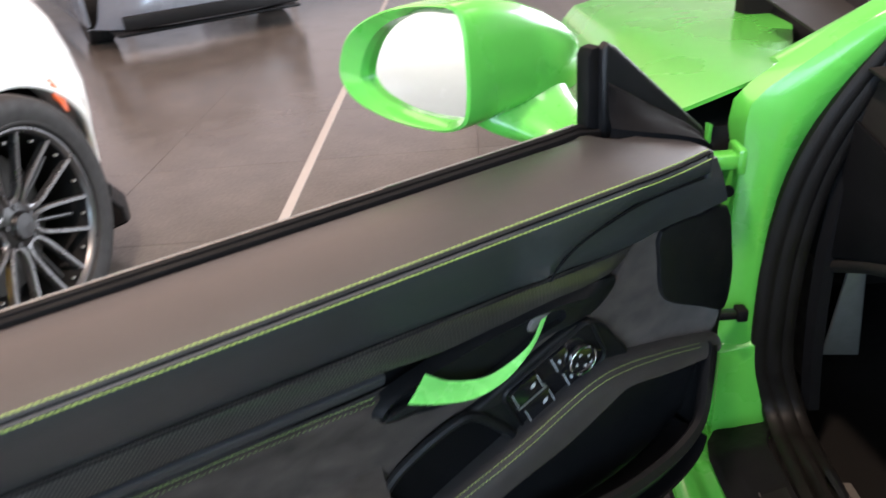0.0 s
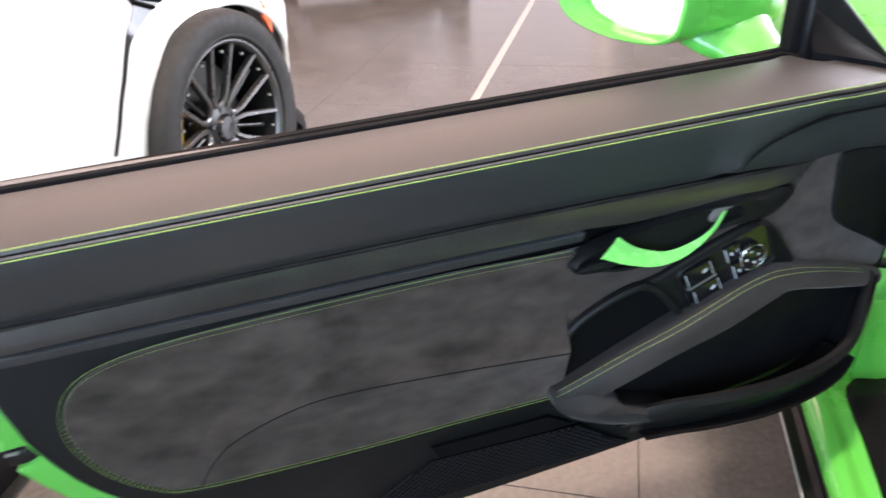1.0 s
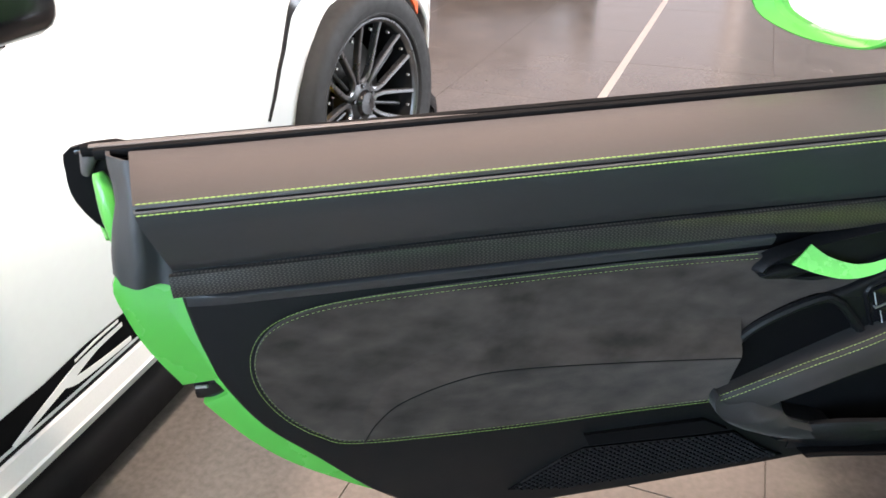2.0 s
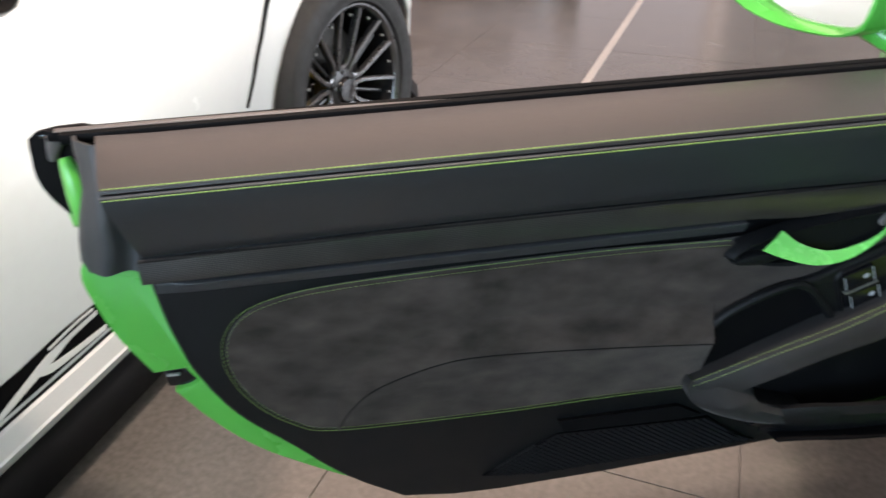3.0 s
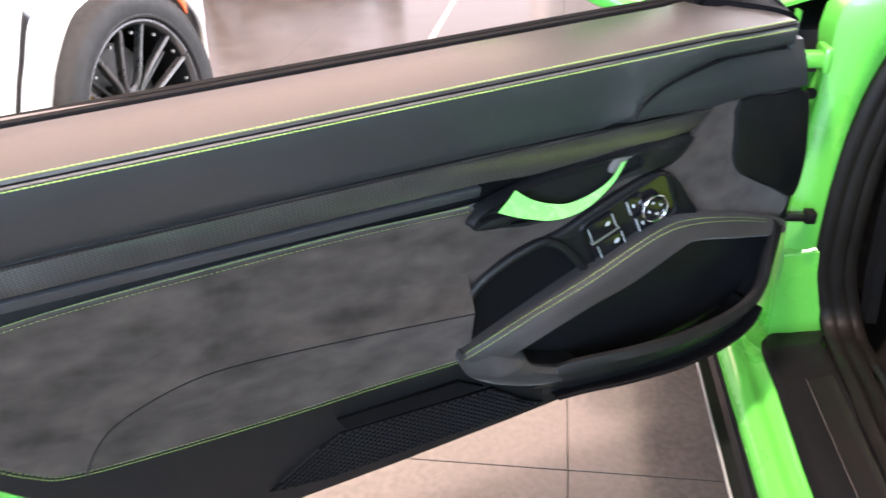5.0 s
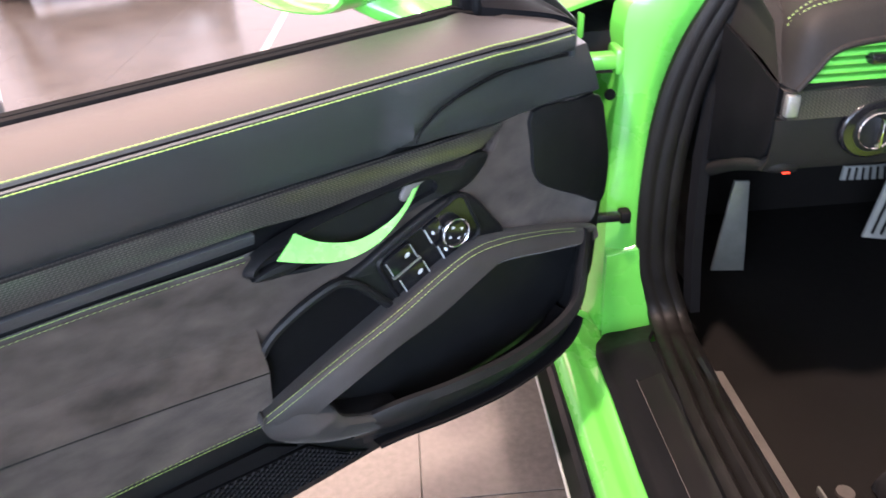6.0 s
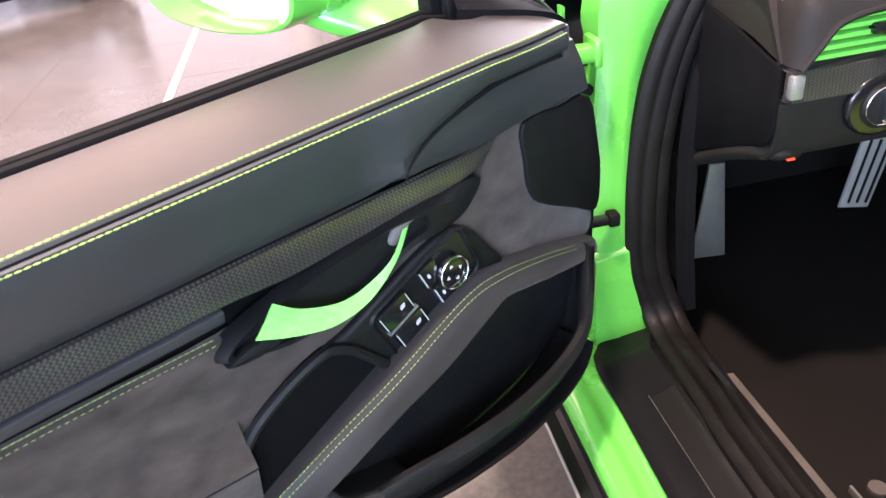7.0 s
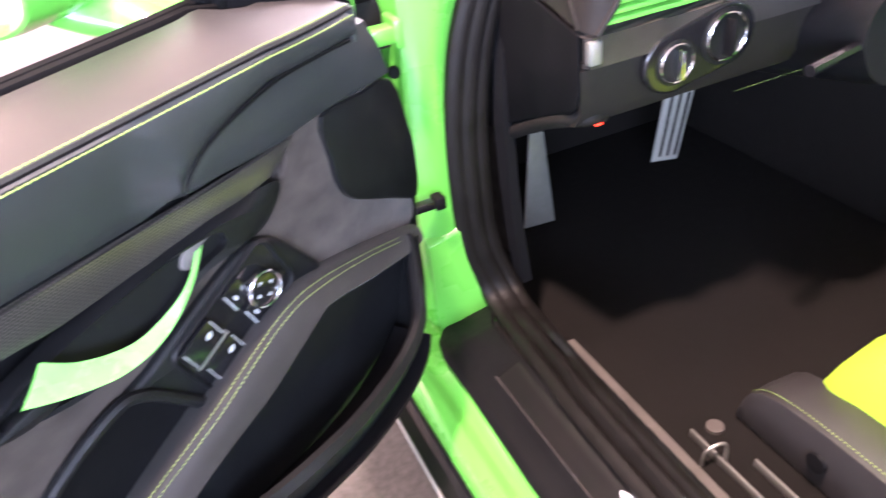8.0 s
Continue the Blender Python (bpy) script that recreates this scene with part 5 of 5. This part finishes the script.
part("rear_pillar", solid([[C(r + q, f - 0.75 * q, z) for q in (0, 0.08)] + [C(r + 0.04, f - 0.55, z)] for r, f, z in ((0.02, -1.36, 0.30), (-0.01, -1.38, 0.60), (0.04, -1.38, 0.90), (0.20, -1.36, 1.06), (0.38, -1.32, 1.20))], 0.01), GREEN, car)
part("rear_window", solid([section(f, w, ((1.0, z - 0.02), (0.5, z))) for f, w, z in ((-1.7, 0.46, 1.14), (-2.2, 0.62, 0.93))], 0.006), GLOSS, car, "dark rear window")
part("right_window", solid([[C(r, f, z) for r, z in ((1.70, 0.87), (1.40, 1.19))] for f in (-0.1, -0.6, -1.5)], 0.006), GLASS, car)
part("seat_back", block((0.52, -1.32, 0.25), (0.98, -1.16, 1.0), 0.05, CM, 3), LEATHER, car, "black leather seat back")
for nm, r, f in (("front_wheel", 0.10, 0.75), ("rear_wheel", 0.10, -2.0), ("front_wheel", 1.66, 0.75), ("rear_wheel", 1.66, -2.0)):
    w = part(nm, tube([C(r - 0.10, f, 0.33), C(r + 0.10, f, 0.33)], 0.33, 40), TYRE, car, "black tyre on a dark alloy wheel")
    part("rim", tube([C(r - 0.104, f, 0.33), C(r + 0.104, f, 0.33)], 0.25, 32), RIM, w)

# ---------------------------------------------------------------- white car
WYAW = radians(25)
WF, WR = Vector((math.sin(WYAW), math.cos(WYAW), 0)), Vector((math.cos(WYAW), -math.sin(WYAW), 0))
WO = Vector((0.243, 2.625, 0))
WM = Matrix(((WR.x, WF.x, 0, WO.x), (WR.y, WF.y, 0, WO.y), (0, 0, 1, 0), (0, 0, 0, 1)))


def Wp(s, o, z):
    """A place by the white car: s forward of its front axle, o out of its flank."""
    return WO + WF * s + WR * o + Vector((0, 0, z))


white = thing("white_car", Wp(-1.4, -0.95, 0), "white four-door sports saloon with dark alloy wheels", "car")
AR, AC = 0.382, 0.032


def plan(s):
    """How far the flank stands out along the car: it swells over the wheel and draws in towards the nose."""
    return lerp([(-3.2, 0.02), (-1.2, 0.02), (-0.8, 0.005), (-0.5, -0.035), (-0.38, -0.048), (-0.2, -0.025), (0.0, 0.015), (0.2, 0.055), (0.35, 0.075), (0.45, 0.068), (0.55, 0.03), (0.65, -0.05), (0.8, -0.25), (0.9, -0.45)], s)


def flank(s, z):
    return plan(s) + lerp([(0.15, -0.06), (0.285, -0.045), (0.36, -0.03), (0.45, -0.015), (0.55, 0.0), (0.64, 0.004), (0.74, -0.012), (0.86, -0.05), (0.95, -0.12), (1.0, -0.22)], z)


def arch_z(s):
    return 0.352 + math.sqrt(max(0.0, AR * AR - (s - AC) ** 2)) if abs(s - AC) < AR else 0.0


rows = []
for s in np.concatenate((np.linspace(-3.2, -0.40, 24), AC + AR * np.sin(np.linspace(-math.pi / 2, math.pi / 2, 33)), np.linspace(0.40, 0.90, 14))):
    zb = max(0.226 if s < 0 else 0.22, arch_z(s))
    top = 1.0 - 0.13 * max(0, s + 0.3) ** 1.3
    row = [Wp(s, flank(s, z) + 0.010 * (abs(s) < 0.46 and z < arch_z(s) + 0.03), z) for z in zb + (max(top, zb + 0.05) - zb) * np.linspace(0, 1, 16) ** 1.2]
    rows.append(row + [Wp(s, plan(s) - 0.40, top + 0.03), Wp(s, -1.0, top + 0.05)])
part("body", solid(rows, 0.012), WHITE_PAINT, white, "glossy white bodywork")
far_rows = []
for s in np.concatenate((np.linspace(-3.2, 0.3, 24), np.linspace(0.40, 0.90, 12))):
    top = 1.0 - 0.13 * max(0, s + 0.3) ** 1.3
    far_rows.append([Wp(s, -2.0 - flank(s, z), z) for z in np.linspace(0.2, top, 8)] + [Wp(s, -1.6 - plan(s), top + 0.03), Wp(s, -1.0, top + 0.05)])
part("far_side", solid(far_rows, 0.012), WHITE_PAINT, white)
part("nose", solid([[Wp(0.90 + d, -1.0 + (0.55 - 0.2 * d) * q, z) for q in np.linspace(-1, 1, 9)] for d, z in ((0.0, 0.90), (0.10, 0.75), (0.16, 0.55), (0.15, 0.35), (0.05, 0.18))], 0.012), WHITE_PAINT, white)
part("tail", solid([[Wp(-3.2 - d, -1.0 + 0.95 * q, z) for q in np.linspace(-1, 1, 9)] for d, z in ((0.0, 1.04), (0.45, 0.98), (0.6, 0.7), (0.55, 0.3))], 0.012), WHITE_PAINT, white)
for nm, s, o in (("rear_wheel", -2.75, -0.12), ("rear_wheel", -2.75, -1.88), ("front_wheel", 0.03, -1.88)):
    w = part(nm, tube([Wp(s, o - 0.11, 0.35), Wp(s, o + 0.11, 0.35)], 0.35, 40), TYRE, white, "black tyre on a dark alloy wheel")
    part("rim", tube([Wp(s, o - 0.114, 0.35), Wp(s, o + 0.114, 0.35)], 0.27, 32), RIM, w)
part("arch_lip", tube([Wp(AC + AR * math.sin(t), flank(AC + AR * math.sin(t), 0.352 + AR * math.cos(t)) + 0.008, 0.352 + AR * math.cos(t)) for t in np.linspace(-1.75, 1.75, 40)], 0.010, 8), WHITE_PAINT, white)
part("sill", solid([[Wp(s, plan(s) + o, z) for o, z in ((-0.07, 0.224), (-0.046, 0.2225), (-0.040, 0.219), (-0.034, 0.180), (-0.030, 0.176), (-0.034, 0.172), (-0.058, 0.135), (-0.066, 0.131), (-0.10, 0.131))] for s in np.linspace(-3.2, -0.42, 16)], 0.006), SILVER_TRIM, white, "pale grey two-faced door sill", 10)
part("sill_joint", tube([Wp(s, plan(s) - 0.048, 0.2255) for s in np.linspace(-3.2, -0.42, 16)], 0.003, 6), RUBBER, white)
part("under_skirt", solid([[Wp(s, plan(s) + o, z) for o, z in ((-0.09, 0.140), (-0.060, 0.128), (-0.040, 0.108), (-0.030, 0.075), (-0.032, 0.050), (-0.06, 0.042), (-0.24, 0.040))] for s in np.linspace(-3.2, -0.42, 12)], 0.006), RUBBER, white, "black lower skirt")
part("underbody", block((-1.9, -3.2, 0.10), (-0.12, 0.45, 0.2), 0.01, WM), PLASTIC, white)
part("front_splitter", solid([[Wp(s, plan(s) + o, z) for o, z in ((-0.02, 0.235), (0.012, 0.20), (0.014, 0.15), (-0.05, 0.13))] for s in np.linspace(0.41, 0.9, 12)], 0.008), PLASTIC, white, "black lower edge of the front bumper")
part("wheel_well", solid([[Wp(AC + AR * 1.01 * math.cos(a), o, 0.352 + AR * 1.01 * math.sin(a)) for o in (0.0, -0.40)] for a in np.linspace(-0.35, math.pi + 0.35, 30)], 0.01), DARK, white)
part("well_back", block((-0.42, -0.45, 0.1), (-0.40, 0.45, 0.8), 0.0, WM), DARK, white)
def on_flank(u, v, d):
    return Wp(u, flank(u, v) + d, v)


# slit behind the wheel arch, side marker
lo = curve([(-0.399, 0.898, 0), (-0.366, 0.847, 0), (-0.310, 0.801, 0), (-0.379, 0.743, 0), (-0.455, 0.683, 0), (-0.535, 0.609, 0), (-0.614, 0.493, 0)], 6)
hi = curve([(-0.061, 0.811, 0), (-0.156, 0.793, 0), (-0.248, 0.771, 0), (-0.361, 0.725, 0), (-0.435, 0.676, 0), (-0.517, 0.602, 0), (-0.602, 0.487, 0)], 6)
part("air_outlet", solid([[Wp(a.x, flank(a.x, a.y) + 0.004, a.y), Wp(b.x, flank(b.x, b.y) + 0.004, b.y)] for a, b in zip(lo, hi)], 0.004), GLOSS, white, "black air outlet behind the wheel")
for k in (5, 8, 11):
    a, b = lo[k], hi[k]
    part("outlet_fin", tube([Wp(a.x * (1 - q) + b.x * q, flank(a.x * (1 - q) + b.x * q, a.y * (1 - q) + b.y * q) + 0.008, a.y * (1 - q) + b.y * q) for q in np.linspace(0.05, 0.95, 8)], 0.006, 6), RUBBER, white)
part("side_marker", solid([[on_flank(u, v, 0.012) for v in (a, b)] for u, a, b in ((0.236, 0.648, 0.668), (0.250, 0.628, 0.704), (0.266, 0.602, 0.676), (0.278, 0.590, 0.634))], 0.008), ORANGE, white, "orange side marker lens")
# printed band with pale shapes low on the doors
band = [(u, 0.306 + 0.012 * min(1.0, max(0.0, (u + 1.47) / 0.10))) for u in np.linspace(-2.3, -1.22, 40)]
part("printed_band", solid([[on_flank(u, q, 0.003) for q in (0.238, 0.27, v)] for u, v in band], 0.001), DARK, white, "black printed band with pale shapes")


def print_shape(points):
    mid = curve([(u, v, 0) for u, v, _ in points], 5)
    wid = np.interp(np.linspace(0, len(points) - 1, len(mid)), range(len(points)), [w for _, _, w in points])
    rows = []
    for i, p in enumerate(mid):
        t = (mid[min(i + 1, len(mid) - 1)] - mid[max(i - 1, 0)]).normalized()
        nrm = Vector((-t.y, t.x, 0)) * wid[i]
        rows.append([on_flank(p.x - nrm.x, p.y - nrm.y, 0.0055), on_flank(p.x + nrm.x, p.y + nrm.y, 0.0055)])
    part("printed_shape", solid(rows, 0.001), WHITE_PAINT, white)


for s0 in (0.0, -0.34, -0.68):
    print_shape([(-1.56 + s0, 0.238, 0.004), (-1.50 + s0, 0.255, 0.008), (-1.445 + s0, 0.270, 0.010), (-1.40 + s0, 0.282, 0.012), (-1.34 + s0, 0.293, 0.006), (-1.27 + s0, 0.298, 0.005)])
    print_shape([(-1.435 + s0, 0.272, 0.006), (-1.400 + s0, 0.259, 0.009), (-1.33 + s0, 0.252, 0.007), (-1.25 + s0, 0.248, 0.006)])
    print_shape([(-1.40 + s0, 0.303, 0.003), (-1.34 + s0, 0.311, 0.003), (-1.28 + s0, 0.313, 0.003)])
# door mirror and window line
wm = part("mirror_housing", block((0.15, -1.70, 0.955), (0.33, -1.56, 1.06), 0.03, WM, 4), GLOSS, white, "dark door mirror on a black foot")
part("mirror_foot", solid([[Wp(s, o, z) for s in (-1.65, -1.57)] for o, z in ((-0.03, 0.93), (0.10, 0.925), (0.18, 0.935), (0.22, 0.96))], 0.03), GLOSS, wm)
part("side_window", solid([[Wp(s, -0.20 - 0.28 * t, 1.03 + 0.30 * t) for s in np.linspace(-2.9, -1.2 - 0.45 * t, 8)] for t in (0, 0.5, 1)], 0.006), GLOSS, white, "dark side windows")
part("window_strip", tube([Wp(s, -0.185, 1.025) for s in np.linspace(-2.9, -1.15, 8)], 0.010, 8), GLOSS, white)
part("roof", solid([[Wp(s, o, 1.35 + 0.04 * (-1.4 < o < -0.6)) for o in (-0.47, -0.7, -1.0, -1.3, -1.53)] for s in np.linspace(-2.9, -1.75, 6)], 0.01), WHITE_PAINT, white)
part("far_window", solid([[Wp(s, -1.80 + 0.28 * t, 1.03 + 0.30 * t) for s in np.linspace(-2.9, -1.2 - 0.45 * t, 8)] for t in (0, 0.5, 1)], 0.006), GLOSS, white)
part("windscreen", solid([[Wp(s, o, z) for o in (-0.25 - 0.2 * t, -1.0, -1.75 + 0.2 * t)] for t, s, z in ((0, -0.95, 1.06), (1, -1.75, 1.37))], 0.006), GLOSS, white, "dark windscreen")
part("rear_window", solid([[Wp(s, o, z) for o in (-0.25 - 0.2 * t, -1.0, -1.75 + 0.2 * t)] for t, s, z in ((0, -3.55, 1.02), (1, -2.9, 1.37))], 0.006), GLOSS, white)
# front wheel, turned a little
HY = radians(36)
HF, HR = Vector((math.sin(HY), math.cos(HY), 0)), Vector((math.cos(HY), -math.sin(HY), 0))
HO = WO - WF * 0.06 + WR * 0.045 + Vector((0, 0, 0.367))


def Hp(rad, a, o):
    return HO + HF * (rad * math.cos(a)) + Vector((0, 0, rad * math.sin(a))) + HR * o


def turned(profile, n=64):
    bm = bmesh.new()
    rings = [[bm.verts.new(Hp(r, 2 * math.pi * k / n, o)) for k in range(n)] for r, o in profile]
    for a, b in zip(rings, rings[1:]):
        for k in range(n):
            bm.faces.new((a[k], a[(k + 1) % n], b[(k + 1) % n], b[k]))
    return bm


wheel = part("wheel", turned([(0.268, -0.2), (0.258, -0.03), (0.262, -0.008), (0.270, 0.0), (0.276, 0.0), (0.279, -0.008), (0.279, -0.2)]), RIM, white, "dark grey twin-spoke alloy wheel")
part("barrel", turned([(0.262, -0.2), (0.2575, -0.05), (0.2570, -0.016)]), BARREL, wheel)
part("tyre", turned([(0.277, -0.24), (0.277, -0.006), (0.285, 0.008), (0.315, 0.018), (0.346, 0.014), (0.361, 0.0), (0.367, -0.03), (0.367, -0.21), (0.346, -0.24)]), TYRE, wheel, "low black tyre")
part("tyre_bead", turned([(0.279, 0.0), (0.283, 0.0095), (0.289, 0.0115), (0.292, 0.010)]), TYRE, wheel)
part("hub", turned([(0.001, -0.040), (0.036, -0.040), (0.040, -0.046), (0.058, -0.050), (0.078, -0.062), (0.084, -0.11)], 40), BARREL, wheel)
part("hub_cap", turned([(0.001, -0.030), (0.036, -0.032), (0.044, -0.044)], 28), GLOSS, wheel)
PAIRS, PHASE = 7, radians(86)


def bar(line, w, th):
    """A spoke blade along points (along, aside, out) turned to an axis; w and th its half width and depth."""
    bm = bmesh.new()
    rings = []
    for i, (rad, ang, o) in enumerate(line):
        da = w / rad
        rings.append([bm.verts.new(Hp(rad, ang - da, o - th)), bm.verts.new(Hp(rad, ang - da, o - 0.003)), bm.verts.new(Hp(rad, ang - da * 0.6, o)), bm.verts.new(Hp(rad, ang + da * 0.6, o)), bm.verts.new(Hp(rad, ang + da, o - 0.003)), bm.verts.new(Hp(rad, ang + da, o - th))])
    for p, q in zip(rings, rings[1:]):
        for i in range(6):
            bm.faces.new((p[i], p[(i + 1) % 6], q[(i + 1) % 6], q[i]))
    bm.faces.new(rings[0]), bm.faces.new(rings[-1][::-1])
    return bm


for k in range(PAIRS):
    axis = PHASE - 2 * math.pi * k / PAIRS
    for sd in (-1, 1):
        line = []
        for along, side, o in ((0.062, 0.014, -0.054), (0.080, 0.027, -0.047), (0.11, 0.036, -0.040), (0.16, 0.042, -0.031), (0.21, 0.047, -0.021), (0.259, 0.051, -0.010)):
            line.append((math.hypot(along, side), axis + sd * math.atan2(side, along), o))
        part("spoke", bar(line, 0.0075, 0.022), RIM, wheel)
    # bridge that closes the pair to a hairpin at the hub, and the sunk blade between the two
    bend = [Hp(math.hypot(a, b), axis + math.atan2(b, a), o - 0.008) for a, b, o in ((0.092, -0.030, -0.046), (0.076, -0.020, -0.05), (0.068, 0.0, -0.052), (0.076, 0.020, -0.05), (0.092, 0.030, -0.046))]
    part("spoke_bend", tube(curve(bend, 4), 0.0085, 8), RIM, wheel)
    part("inner_spoke", tube([Hp(0.085, axis, -0.070), Hp(0.16, axis, -0.062), Hp(0.235, axis, -0.055)], 0.007, 8), BARREL, wheel)
    for da in (0.0, math.pi / PAIRS):
        part("rim_bolt", tube([Hp(0.240, axis + da, -0.024), Hp(0.240, axis + da, -0.015)], 0.0048, 8), STEEL, wheel)
for k in range(5):
    a = 2 * math.pi * (k + 0.25) / 5
    part("wheel_bolt", tube([Hp(0.056, a, -0.062), Hp(0.056, a, -0.044)], 0.008, 10), GLOSS, wheel)
part("brake_disc", turned([(0.07, -0.13), (0.205, -0.13), (0.205, -0.16), (0.07, -0.16)], 48), DISC, wheel, "steel brake disc")
bm = loft([[Hp(r, a, o) for r, o in ((0.14, -0.16), (0.14, -0.10), (0.16, -0.085), (0.225, -0.085), (0.24, -0.10), (0.24, -0.16))] for a in np.linspace(math.pi * 0.86, math.pi * 1.22, 10)], True)
part("brake_caliper", bm, YELLOW, wheel, "yellow brake caliper")

# ---------------------------------------------------------------- grey car far behind
FO = Vector((1.75, 7.0, 0))
FM = Matrix.Translation(FO) @ Matrix.Rotation(radians(4), 4, "Z")
far_car = thing("grey_car", FO, "blue-grey metallic car parked farther back on the tiles", "car")
DARK_PAINT = material("grey_paint", (0.17, 0.19, 0.22), 0.25, var=0.05, scale=4, coat=0.5)
rows = []
for x in np.linspace(-0.95, 0.95, 21):
    e = abs(x / 0.95) ** 4
    rows.append([FM @ Vector((x * (1 - 0.04 * k), y + 0.45 * e, z)) for k, (y, z) in enumerate(((0.20, 0.14), (0.0, 0.17), (-0.05, 0.24), (-0.06, 0.36), (-0.04, 0.5), (0.05, 0.62), (0.4, 0.74), (1.2, 0.86), (1.7, 1.15)))])
part("body", solid(rows, 0.01), DARK_PAINT, far_car)
part("lower_grille", block((-0.75, -0.075, 0.19), (0.75, -0.03, 0.30), 0.01, FM), PLASTIC, far_car)
part("splitter", block((-0.8, 0.02, 0.13), (0.8, 0.4, 0.155), 0.008, FM), PLASTIC, far_car)
for sx in (-1, 1):
    part("wheel", tube([FM @ Vector((sx * 0.72, 0.9, 0.33)), FM @ Vector((sx * 0.93, 0.9, 0.33))], 0.33, 32), TYRE, far_car)
    part("body_side", block((sx * 0.95 - 0.02, 0.4, 0.2), (sx * 0.95 + 0.02, 4.2, 0.85), 0.01, FM), DARK_PAINT, far_car)
part("cabin", block((-0.75, 1.6, 0.85), (0.75, 3.8, 1.35), 0.2, FM, 4), GLOSS, far_car)

floor_tiles()
